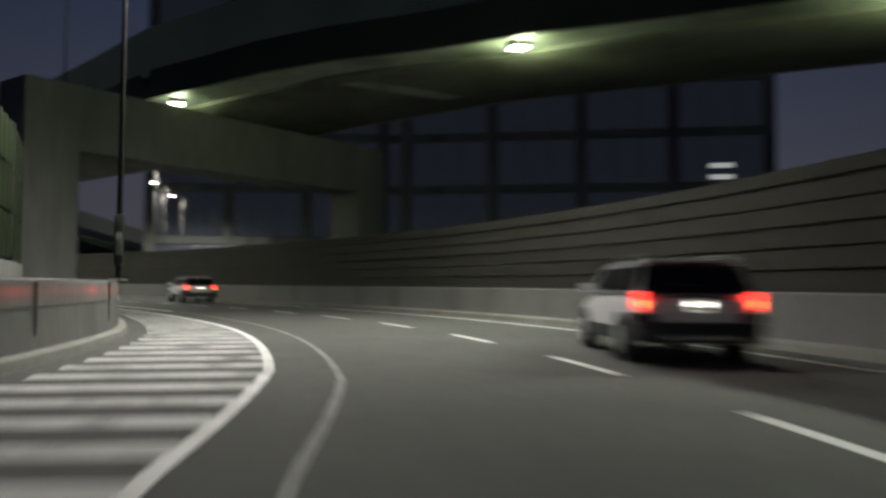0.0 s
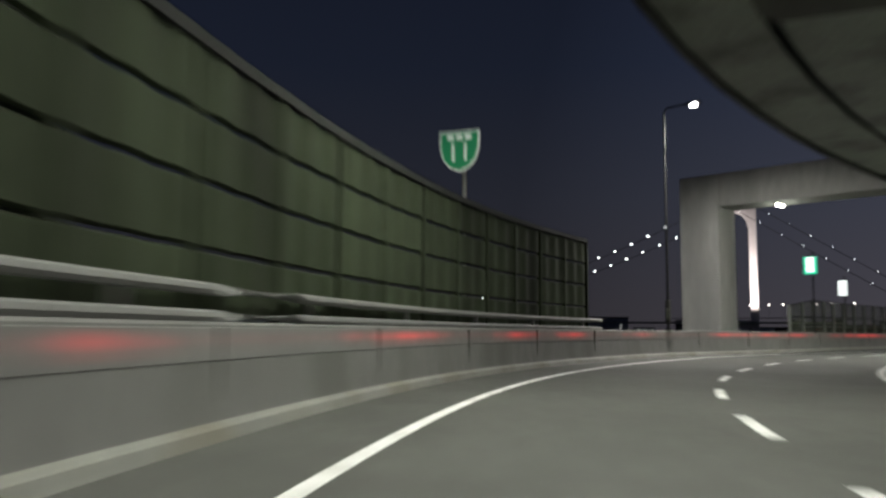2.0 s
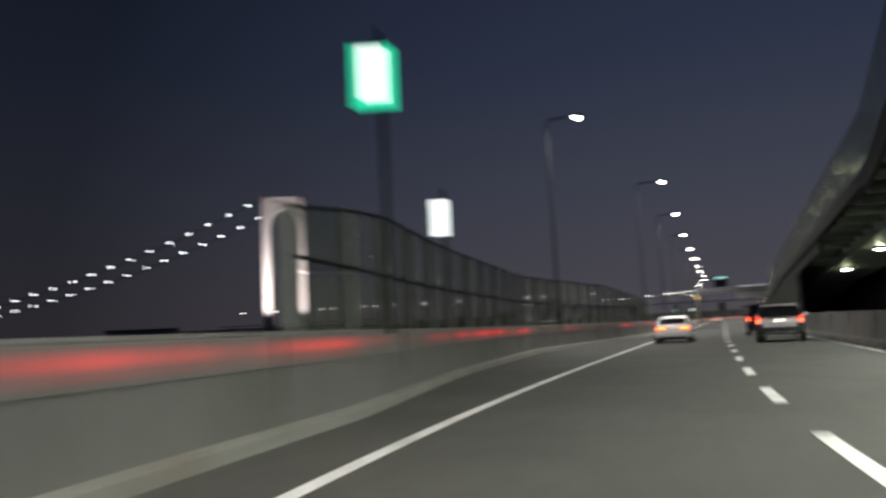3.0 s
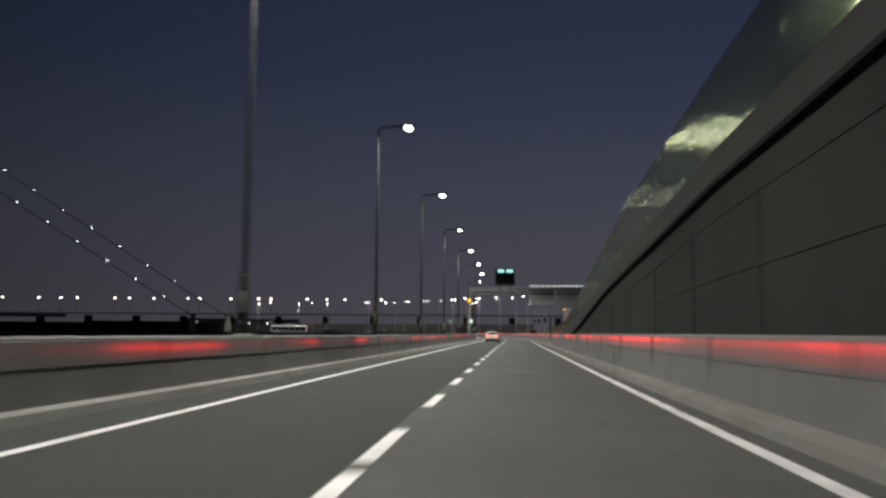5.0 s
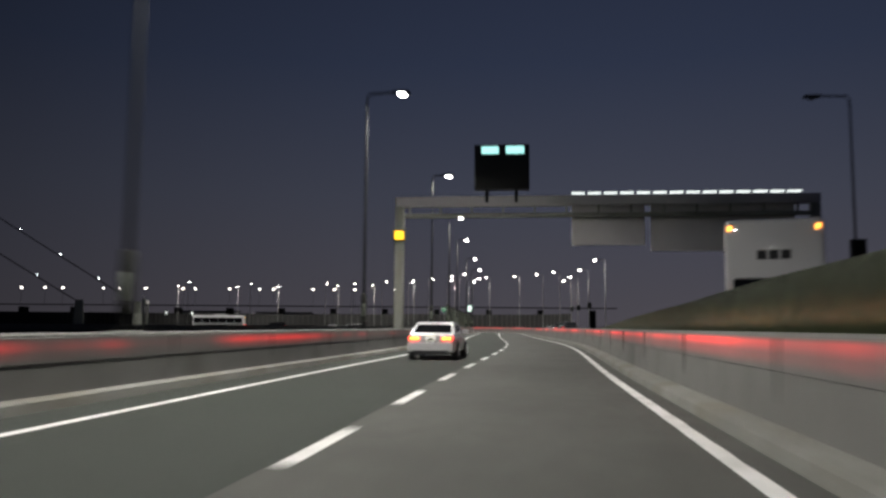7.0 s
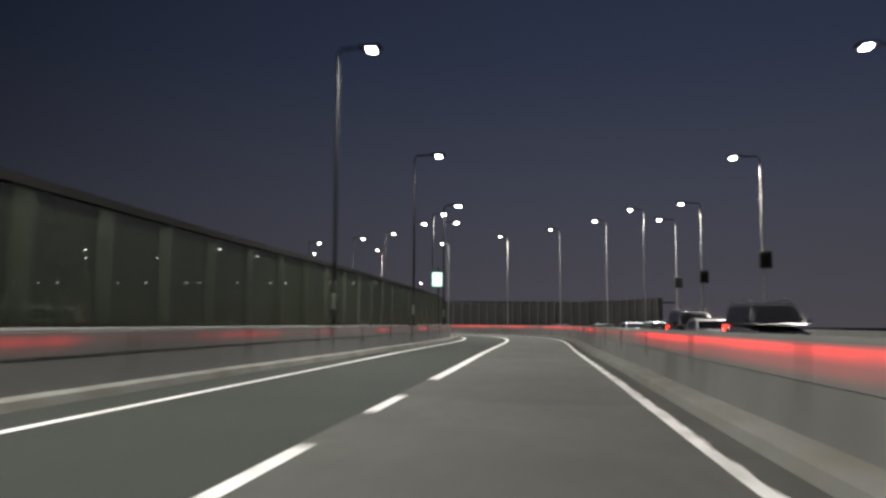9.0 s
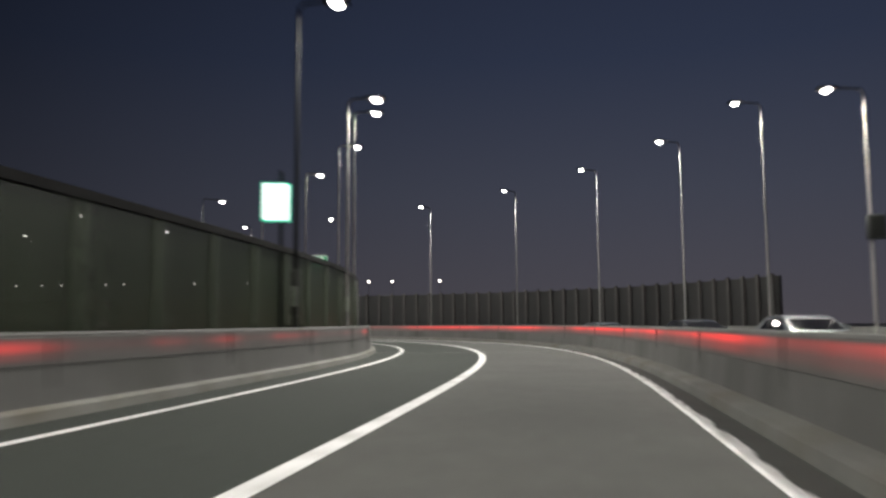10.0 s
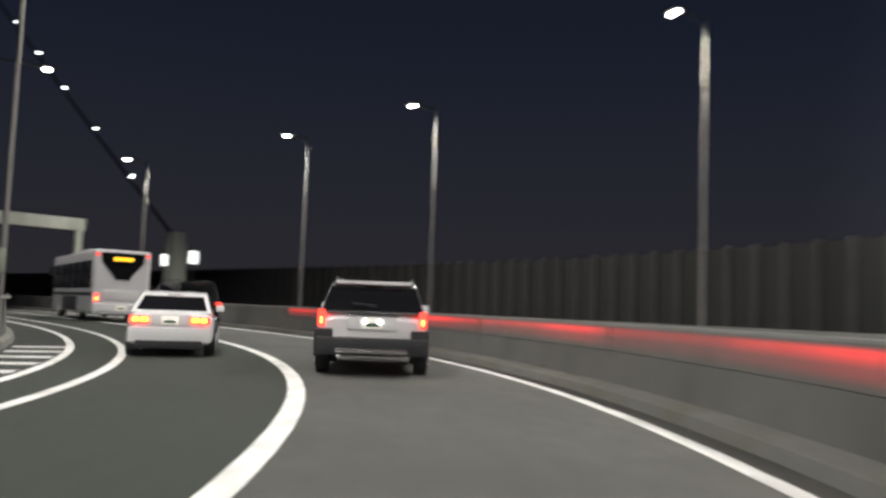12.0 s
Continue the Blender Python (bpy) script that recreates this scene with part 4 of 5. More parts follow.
def coach(m, board_lit=True):
    root = thing("coach", "large white coach with an amber destination board" if board_lit else "white coach with amber top lamps on the ramp", "bus", "cars on the road", m)
    w, length, h = 1.25, 11.8, 3.35
    bm = boxed(-w, w, 0, length, 0.35, h)
    part("body", bevelled(bm, 0.16, 4), CAR_WHITE, root)
    part("rear_skirt", bevelled(boxed(-w + 0.02, w - 0.02, -0.08, 0.3, 0.38, 0.85), 0.05), CAR_WHITE, root)
    bm = bmesh.new()
    pts = [(-0.98, 3.2), (0.98, 3.2), (0.92, 2.75), (0.45, 2.2), (0.3, 1.95), (-0.3, 1.95), (-0.45, 2.2), (-0.92, 2.75)]
    rows = [[bm.verts.new((x, y, z)) for x, z in pts] for y in (-0.03, 0.05)]
    for i in range(8):
        bm.faces.new((rows[0][i], rows[0][(i + 1) % 8], rows[1][(i + 1) % 8], rows[1][i]))
    bm.faces.new(rows[0])
    bm.faces.new(rows[1][::-1])
    if board_lit:
        win = part("rear_window", bm, GLASS, root, "black rear window that narrows downwards")
        board = part("destination_board", boxed(-0.5, 0.5, -0.06, -0.02, 2.78, 3.05, bevel=0.01), VMS_BOX, win, "black destination board")
    else:
        bm.free()
        part("rear_window", boxed(-1.05, 1.05, -0.03, 0.05, 1.2, 1.75, bevel=0.1), GLASS, root, "low dark window band")
        for k in range(3):
            part("lettering_bar", boxed(-0.42 + 0.3 * k, -0.18 + 0.3 * k, -0.012, 0.01, 2.25, 2.5), PLASTIC, root, "dark unreadable lettering")
    for k in range(4 if board_lit else 0):
        part("board_bar", boxed(-0.42 + 0.22 * k, -0.24 + 0.22 * k, -0.07, -0.058, 2.83, 3.0), AMBER_LED, board, "amber unreadable character")
    for sx in (-1, 1):
        part("tail_lamp", boxed(sx * 1.0, sx * 1.16, -0.05, 0.1, 0.95, 1.3, bevel=0.02), RED_ON, root, "glowing red tail lamp")
        part("top_marker", boxed(sx * 1.05, sx * 1.16, -0.02, 0.1, 3.05, 3.17), RED_ON if board_lit else AMBER_ON, root, "small marker lamp")
        for k in range(6):
            part("side_window", boxed(sx * (w - 0.02), sx * (w + 0.012), 0.5 + 1.85 * k, 2.3 + 1.85 * k, 1.55, 2.85, bevel=0.02), GLASS, root, "dark tinted glass")
        part("stripe", boxed(sx * (w - 0.02), sx * (w + 0.008), 0.3, length - 0.3, 1.2, 1.35), PLASTIC, root)
        for yy in (3.2, 9.2):
            wheel(root, sx * (w - 0.16), yy, 0.5, 0.28)
        part("mirror", boxed(sx * (w + 0.02), sx * (w + 0.28), length - 0.1, length + 0.1, 2.3, 2.8, bevel=0.03), PLASTIC, root)
    pl = part("number_plate", boxed(-0.22, 0.22, -0.095, -0.05, 0.55, 0.77), PLATE, root, "pale number plate")
    part("plate_bar", boxed(-0.16, 0.16, -0.10, -0.09, 0.6, 0.68), PLATE_BAR, pl)
    part("engine_grille", boxed(-0.8, 0.8, -0.03, 0.05, 1.0, 1.5, bevel=0.02), CAR_SILVER, root)
    for sx in (-1, 1):
        part("luggage_flap", boxed(sx * (w - 0.02), sx * (w + 0.01), 3.9, 8.4, 0.45, 1.15, bevel=0.02), PLASTIC, root, "dark luggage flap")
        part("tail_lamp_core", boxed(sx * 1.02, sx * 1.14, -0.06, 0.0, 1.0, 1.15, bevel=0.015), RED_ORANGE, root, "bright orange lamp core")
    part("roof_unit", boxed(-0.8, 0.8, 4.0, 7.0, h - 0.02, h + 0.18, bevel=0.06), CAR_WHITE, root)
    return root


coach(rpose(457.0, 0.6, 0, -5) @ Matrix.Scale(0.86, 4))
coach(Matrix.Translation(rp(279.2, 8.0, v_low(279) + 0.9)) @ Matrix.Rotation(radians(-8.5), 4, "Z"), False)


# ---- lamps under the viaduct ----
def deck_lamp(s, n, z, power=3600):
    root = thing("deck_lamp", "white lamp fitting under the viaduct, lit", "lamp", "lamps under the viaduct", rpose(s, n, z))
    part("housing", boxed(-0.34, 0.34, -0.15, 0.15, -0.12, 0.06, bevel=0.03), STEEL, root)
    part("lens", boxed(-0.26, 0.26, -0.10, 0.10, -0.17, -0.115, bevel=0.02), LAMP_ON, root, "glowing lens")
    data = bpy.data.lights.new("lamp_glow", "POINT")
    data.energy, data.color, data.shadow_soft_size = 320 if s < 40 else 40, (0.82, 1.0, 0.55), 0.15
    new("lamp_glow", data).location = rp(s, n, z - 0.3)
    lamp_light(rp(s, n, z - 0.25), power, (0.97, 1.0, 0.88))


for s, power in ((10, 6000), (17, 6000), (24, 2600), (38, 2300), (45, 700), (51.5, 700), (58, 1400), (64, 1500), (70, 1500), (76, 1400), (86, 3000)):
    deck_lamp(s, v_mid(s) - 3.7, v_low(s) + 0.06, power)
# 118 and 129 are added as fill for a stretch that headlights would light.
for s in (118, 129, 140, 156, 172, 188):
    deck_lamp(s, v_mid(s) - 1.0, v_low(s) - 0.22, 6000 if s < 135 else 3600)


# tube lamp under the beam of the second portal
root = thing("portal_lamp", "white tube lamp under a concrete beam, lit", "lamp", "lamps under the viaduct", rpose(116.0, -3.4, 7.28))
part("housing", boxed(-0.13, 0.13, -0.7, 0.7, -0.06, 0.0, bevel=0.02), STEEL, root)
part("tube", boxed(-0.05, 0.05, -0.45, 0.45, -0.11, -0.05, bevel=0.02), LAMP_ON, root, "glowing tube")
data = bpy.data.lights.new("tube_light", "POINT")
data.energy, data.color, data.shadow_soft_size = 55, (0.95, 1.0, 0.85), 0.3
new("tube_light", data).location = rp(116.0, -3.4, 6.8)

# ---- noise walls on the left ----
def noise_wall(name, label, s0, s1, n, low, high, rows, bay, material, post=STEEL, cap=True, ribs=False):
    """Posts every bay and panels between them, in rows; n, low and high follow the road."""
    root = thing(name, label, "noise barrier", kind="structure")
    bays = round((s1 - s0) / bay)
    for i in range(bays + 1):
        s = s0 + (s1 - s0) * i / bays
        part("post", boxed(-0.07, 0.07, -0.06, 0.06, low(s) - 0.4, high(s) + 0.04, rpose(s, n(s)), 0.01), post, root)
    for i in range(bays):
        a, b = s0 + (s1 - s0) * i / bays + 0.06, s0 + (s1 - s0) * (i + 1) / bays - 0.06
        for r in range(rows):
            def cut(s):
                lo, hi = low(s), high(s)
                z0, z1 = lo + (hi - lo) * r / rows + 0.012, lo + (hi - lo) * (r + 1) / rows - 0.012
                d = n(s) + (0.03 * math.sin(s * 8.2) if ribs else 0.0)
                return [(d - 0.03, z0), (d + 0.035, z0 + 0.03), (d + 0.035, z1 - 0.03), (d - 0.03, z1)]
            part("panel", swept(a, b, cut, 0.13 if ribs else 3.0), material, root)
    if cap:
        part("capping", swept(s0, s1, lambda s: [(n(s) - 0.08, high(s) - 0.02), (n(s) - 0.08, high(s) + 0.11), (n(s) + 0.08, high(s) + 0.11), (n(s) + 0.08, high(s) - 0.02)], 2.0), PANEL_TOP, root, "dark capping")
    return root


noise_wall("glazed_screen", "dark glazed screen in a black steel frame beside a pier", 20, 35.8, lambda s: -8.6, lambda s: 1.5, lambda s: 4.4, 3, 3.16, PANEL_DARK, PANEL_TOP, False, True)
part("screen_base", swept(20, 35.8, lambda s: [(-8.5, -7), (-8.5, 1.45), (-8.75, 1.45), (-8.75, -7)], 2.0), PORTAL, bpy.data.objects["glazed_screen"])
back = lambda d: (lambda s: kerb_left(s) - d)  # noqa: E731
noise_wall("noise_wall_1", "green-grey metal noise wall along the bend", 38, 54.5, back(0.45), along([(33, 1.1), (57, 1.1)]), along([(33, 2.75), (57, 3.3)]), 1, 4.0, PANEL, PANEL)
noise_wall("noise_wall_2", "ribbed green-grey noise wall above two guard pipes", 68.2, 101, back(0.5), lambda s: 1.1, along([(66, 3.6), (84, 3.8), (101, 4.05)]), 4, 1.9, PANEL_2, PANEL_2, True, True)
DULL_STEEL = mat("dull_galvanised_steel", (0.17, 0.17, 0.165), 0.7, metal=0.2, scale=1.5, vary=0.35)
for z in (1.12, 1.38):
    bm = bmesh.new()
    tube(bm, [rp(s, kerb_left(s) - 0.36, z) for s in np.arange(64, 103.1, 2)], 0.06, 8)
    tagged(part("guard_pipe", bm, DULL_STEEL), "grey steel guard pipe on the parapet", "rail", "guard pipes")
for s in np.arange(64.5, 103, 4):
    tagged(part("pipe_post", boxed(-0.05, 0.05, -0.05, 0.05, 1.06, 1.45, rpose(float(s), kerb_left(float(s)) - 0.46), 0.01), STEEL), "short steel post that carries guard pipes", "rail", "guard pipe posts")
bm = boxed(-0.08, 0.1, -0.12, 0.05, 1.0, 3.72, rpose(68.1, kerb_left(68.1) - 0.35), 0.02)
tagged(part("end_post", bm, PIER), "pale end post of a noise wall", "post", kind="structure")

SCREEN_TOP = along([(121, 2.5), (124.5, 2.9), (140, 2.88), (157, 3.0), (172, 2.4)])
PANEL_POST = mat("green_grey_post", (0.05, 0.066, 0.042), 0.6, vary=0.3, streak=(1, 1, 0.2))
SCREEN_POST = mat("weathered_post", (0.17, 0.18, 0.17), 0.6, vary=0.3, streak=(1, 1, 0.2))
CLEAR = mat("clear_screen_panel", (0.07, 0.085, 0.06), 0.3, vary=0.35, streak=(1, 1, 0.3))
CLEAR.node_tree.nodes["Principled BSDF"].inputs["Alpha"].default_value = 0.34
noise_wall("noise_wall_3", "translucent screen with slim grey posts", 121, 172, back(0.5), lambda s: 1.0, SCREEN_TOP, 2, 2.0, CLEAR, SCREEN_POST, False)
for z in (1.93, 2.6):
    bm = bmesh.new()
    tube(bm, [rp(s, kerb_left(s) - 0.44, z if z < 2 else SCREEN_TOP(s)) for s in np.arange(121, 172.1, 2)], 0.03, 6)
    tagged(part("screen_rail", bm, DARK_STEEL), "thin dark rail along the screen", "rail", "screen rails")
noise_wall("noise_wall_4", "dark green noise wall behind the parapet", 327, 391, back(0.75), lambda s: 0.9, along([(327, 2.8), (345, 2.75), (391, 2.6)]), 1, 2.0, PANEL_DARK, PANEL_POST, True)
noise_wall("noise_wall_5", "pale green end of the noise wall", 391.2, 397.2, back(0.75), lambda s: 0.9, lambda s: 2.7, 1, 2.0, PANEL, STEEL, False)

# Black panels behind the posts are added to fill the unlit space.
noise_wall("noise_wall_6", "added black backing with pale posts for the unlit space under the viaduct", 112, 250, along([(112, 14.0), (187, 14.6), (250, 14.6)]), lambda s: -0.5, along([(112, 6.2), (150, 5.4), (187, 4.4), (230, 2.3), (250, 0.8)]), 1, 2.5, PANEL_TOP, GIRDER, False)

# ribbed wall beyond the opposite carriageway
root = thing("noise_wall_far", "dark ribbed noise wall beyond the opposite carriageway", "noise barrier", kind="structure")
far_top = along([(384, 3.4), (410, 3.45), (430, 3.7), (450, 3.5), (545, 3.4)])
n_far = along([(330, 18.2), (560, 18.2)])
part("wall", swept(400, 545, lambda s: [(n_far(s), -1), (n_far(s), far_top(s)), (n_far(s) + 0.2, far_top(s)), (n_far(s) + 0.2, -1)], 2.0), RIB_SHADED, root)
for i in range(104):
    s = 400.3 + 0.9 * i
    part("rib", boxed(-0.12, 0.0, -0.12, 0.12, -0.5, far_top(s) + 0.12, rpose(s, n_far(s))), RIB_LIT, root)
part("parapet", swept(300, 545, lambda s: [(17.3, -1), (17.3, 0.75), (17.6, 0.75), (17.6, -1)], 3.0), CONCRETE, root)


# ---- red tail-light reflections, put on the parapets as glowing strips ----
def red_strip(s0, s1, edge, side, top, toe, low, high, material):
    """A thin glowing skin that lies on the parapet's face between two depths below its top."""
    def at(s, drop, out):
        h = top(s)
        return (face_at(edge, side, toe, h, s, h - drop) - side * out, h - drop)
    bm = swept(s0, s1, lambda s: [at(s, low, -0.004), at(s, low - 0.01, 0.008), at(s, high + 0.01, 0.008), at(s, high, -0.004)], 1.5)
    return tagged(part("marker_strip", bm, material), "red tail-light reflection put on the parapet as a glowing strip", "marker strip", "marker strips")


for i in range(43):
    red_strip(191 + 6.0 * i, 197 + 6.0 * i, kerb_right, 1, height_right, 0.3, 0.36, 0.035, RED_REFLECTION)
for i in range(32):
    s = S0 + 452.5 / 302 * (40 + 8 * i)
    red_strip(s, s + 452.5 / 302 * 8, kerb_left, -1, height_left, 0.14, 0.37, 0.05, RED_REFLECTION_DIM)


# ---- signs ----
def letters(text, size, material, parent, m, name="numeral"):
    cu = bpy.data.curves.new(name, "FONT")
    cu.body, cu.size, cu.align_x, cu.align_y, cu.extrude = text, size, "CENTER", "CENTER", 0.006
    tmp = bpy.data.objects.new("tmp", cu)
    me = bpy.data.meshes.new_from_object(tmp)
    bpy.data.objects.remove(tmp)
    me.materials.append(material)
    ob = new(name, me)
    ob.parent, ob.matrix_basis = parent, m
    return ob


def shield_sign(s, n, z, size, foot):
    """A green route shield on a pole; it faces the traffic."""
    root = thing("route_sign", "green shield-shaped route sign with a white number", "road sign", "signs", rpose(s, n, 0))
    out = [(-0.5, 0.48), (0.5, 0.48), (0.5, 0.1), (0.42, -0.2), (0.25, -0.4), (0, -0.5), (-0.25, -0.4), (-0.42, -0.2), (-0.5, 0.1)]
    def plate(k, y0, y1, nm, material):
        bm = bmesh.new()
        rows = [[bm.verts.new((x * size * k, y, z + v * size * k)) for x, v in out] for y in (y0, y1)]
        for i in range(len(out)):
            j = (i + 1) % len(out)
            bm.faces.new((rows[0][i], rows[0][j], rows[1][j], rows[1][i]))
        bm.faces.new(rows[0])
        bm.faces.new(rows[1][::-1])
        return part(nm, bm, material, root)
    plate(1.0, -0.05, -0.02, "border", SIGN_LETTER)
    plate(0.93, -0.06, -0.045, "face", GREEN_SIGN)
    letters("11", size * 0.62, SIGN_LETTER, root, pose(0, -0.066, z - 0.06 * size, 90))
    for k in range(3):
        part("text_bar", boxed(size * (-0.3 + 0.22 * k), size * (-0.14 + 0.22 * k), -0.068, -0.058, z + 0.27 * size, z + 0.4 * size), SIGN_LETTER, root)
    bm = bmesh.new()
    tube(bm, [(0.1, 0.03, foot), (0.1, 0.03, z + size * 0.5)], 0.05, 8)
    part("pole", bm, STEEL, root)
    return root


def light_box(s, n, z, w, h, foot, border, k=0.30):
    root = thing("light_box_sign", "internally lit white sign box with a green border" if border else "internally lit white sign box on a pole", "road sign", "signs", rpose(s, n, 0, 14))
    part("box", boxed(-w / 2, w / 2, -0.07, 0.0, z - h / 2, z + h / 2, bevel=0.02), GREEN_ON if border else SIGN_WHITE, root)
    k = k if border else 0.46
    part("face", boxed(-w * k, w * k, -0.09, -0.075, z - h * (0.38 if border and k < 0.4 else 0.46), z + h * (0.46 if border else 0.47), bevel=0.03 if border else 0.005), SIGN_WHITE, root, "glowing white panel")
    bm = bmesh.new()
    tube(bm, [(0.1, 0.12, foot), (0.1, 0.12, z + h / 2 + 0.3)], 0.042, 10)
    part("pole", bm, DARK_STEEL, root)
    return root


shield_sign(92.2, -5.75, 5.25, 1.0, 1.0)
shield_sign(401.0, -5.9, 3.85, 0.85, 0.0)
light_box(123.8, -5.2, 4.85, 0.69, 0.98, 1.0, True)
light_box(132.9, -7.2, 4.0, 0.52, 0.98, 0.0, False)
light_box(378.5, -4.3, 3.7, 0.62, 0.86, 0.0, True, 0.45)
light_box(467.6, 8.2, 3.4, 0.62, 0.7, 0.0, False)
light_box(472.6, 8.8, 3.4, 0.45, 0.7, 0.0, False)


root = thing("marker_post", "dark steel post with a white foot beside the parapet", "post", m=rpose(247.5, 3.98))
part("post", boxed(-0.05, 0.05, -0.08, 0.08, 0.16, 2.15, bevel=0.015), DARK_STEEL, root)
part("foot", boxed(-0.07, 0.06, -0.22, 0.22, 0.14, 0.34, bevel=0.02), PAINT, root, "white painted foot")
part("cap", boxed(-0.07, 0.07, -0.1, 0.1, 2.15, 2.2, bevel=0.01), DARK_STEEL, root)

# ---- small dark boxes on lamp poles of the ramp ----
for s, n in ((289.0, 13.6), (368.5, 12.25), (381.1, 12.35), (387.4, 12.7)):
    root = thing("pole_box", "dark metal box clamped to a lamp pole", "equipment box", "boxes on lamp poles", rpose(s, n, 4.0))
    part("box", boxed(-0.28, 0.28, -0.34, -0.1, -0.4, 0.4, bevel=0.04), VMS_BOX, root)
    part("door", boxed(-0.22, 0.22, -0.355, -0.335, -0.33, 0.33, bevel=0.008), DARK_STEEL, root, "dark box door")
    for z in (-0.25, 0.25):
        part("clamp", boxed(-0.13, 0.13, -0.12, 0.1, z - 0.03, z + 0.03), DARK_STEEL, root)

# ---- white plate on the tall pole of the first bend ----
root = thing("pole_plate", "white plate with a red mark on a lamp pole", "road sign", "signs", rpose(43.8, -5.5, 3.5))
part("plate", boxed(-0.16, 0.16, -0.13, -0.1, -0.42, 0.42, bevel=0.008), PLATE_WHITE, root)
part("mark", boxed(-0.08, 0.08, -0.138, -0.128, -0.05, 0.2, bevel=0.003), PLATE_RED, root, "red mark")
for z in (-0.25, 0.25):
    part("clamp", boxed(-0.11, 0.11, -0.11, 0.1, z - 0.03, z + 0.03), DARK_STEEL, root)

# ---- message gantry ----
root = thing("sign_gantry", "steel gantry with a message board and lit sign backs", "sign gantry", m=rpose(295.0, 0, 0))
for nm, a, b in (("left_post", -5.25, -4.85), ("right_post", 14.0, 14.4)):
    part("post", boxed(a, b, -0.2, 0.2, -3, 7.2, bevel=0.03), PIER, root)
part("beam", boxed(-5.2, 14.4, -0.25, 0.25, 6.75, 7.2, bevel=0.03), TOWER, root)
part("beam", boxed(-4.8, 14.0, -0.15, 0.15, 6.2, 6.4, bevel=0.03), PIER, root)
for k in range(13):
    part("brace", boxed(-4.6 + 1.5 * k, -4.52 + 1.5 * k, -0.08, 0.08, 6.35, 6.8), PIER, root)
board = part("message_board", boxed(-1.4, 1.2, -0.7, -0.15, 7.45, 9.6, bevel=0.06), VMS_BOX, root, "black message board")
for k in range(2):
    part("led_block", boxed(-1.05 + 1.15 * k, -0.25 + 1.2 * k, -0.72, -0.69, 9.15, 9.5), VMS_TEXT, board, "pale green unreadable characters")
for k in range(2):
    part("bracket", boxed(-0.9 + 1.4 * k, -0.75 + 1.4 * k, -0.3, 0.2, 6.9, 7.5), DARK_STEEL, root)
amber = part("lane_signal", boxed(-5.3, -4.7, -0.45, -0.2, 5.05, 5.6, bevel=0.03), VMS_BOX, root, "black signal box")
part("signal_face", boxed(-5.22, -4.78, -0.47, -0.44, 5.12, 5.53, bevel=0.01), AMBER_LED, amber, "glowing amber face")
part("sign_back", boxed(3.2, 6.6, 0.3, 0.5, 4.9, 7.1, bevel=0.03), TOWER, root, "grey back of a road sign")
part("sign_back", boxed(6.9, 13.4, 0.3, 0.5, 4.6, 7.1, bevel=0.03), TOWER, root, "grey back of a road sign")
for k in range(14):
    part("strip_lamp", boxed(3.2 + 0.76 * k, 3.2 + 0.76 * k + 0.6, 0.1, 0.25, 7.32, 7.40), SIGN_WHITE, root, "white strip lamp")

# ---- plain sign gantry past the far bend ----
root = thing("sign_gantry", "pale steel gantry across the road past the bend", "sign gantry", m=rpose(476.0, 0, 0))
for a in (-6.6, 4.6):
    part("post", boxed(a, a + 0.4, -0.2, 0.2, -1.2, 5.2, bevel=0.03), PIER, root)
part("beam", boxed(-6.7, 5.1, -0.3, 0.3, 5.0, 5.75, bevel=0.04), PIER, root)
part("sign_back", boxed(-3.6, -0.4, 0.3, 0.42, 4.4, 6.3, bevel=0.03), TOWER, root, "grey back of a road sign")

# ---- distant elevated expressway with its lamps ----
base = rpose(263.6, 1.95, 0, 6.8)
root = thing("distant_expressway", "dark elevated expressway far away", "viaduct", m=base, kind="structure")
part("deck", boxed(-420, 130, 600, 612, 15.4, 16), DARK_STEEL, root)
for k in range(14):
    part("pier", boxed(-410 + 40 * k, -406 + 40 * k, 602, 610, -8, 14), DARK_STEEL, root)
bm_pole, bm_head, bm_lens = bmesh.new(), bmesh.new(), bmesh.new()
far = thing("distant_lamp", "distant street lamp on an elevated expressway", "street lamp", "distant lamps")
tube(bm_pole, [(0, 0, 0), (0, 0, 13)], 0.14, 6)
part("pole", bm_pole, STEEL, far)
part("head", boxed(-0.8, 0.8, -0.4, 0.4, 13.0, 13.3), STEEL, far)
part("lens", boxed(-0.7, 0.7, -0.5, 0.3, 12.3, 13.0, bevel=0.2), LAMP_FAR, far, "glowing lens")
for k in range(18):
    x = -395 + 20.5 * k + 6 * math.sin(k * 2.3)
    copy_thing(far, base @ pose(x, 605, 16))
for o in (*far.children_recursive, far):
    bpy.data.objects.remove(o)

# ---- suspension bridge ----
T1, T2, END = Vector((-607, 188, 0)), Vector((-240, 331, 0)), Vector((-176.5, 371.5, 0))
bridge = thing("suspension_bridge", "white floodlit suspension bridge with lamps on its cables", "bridge", kind="structure")


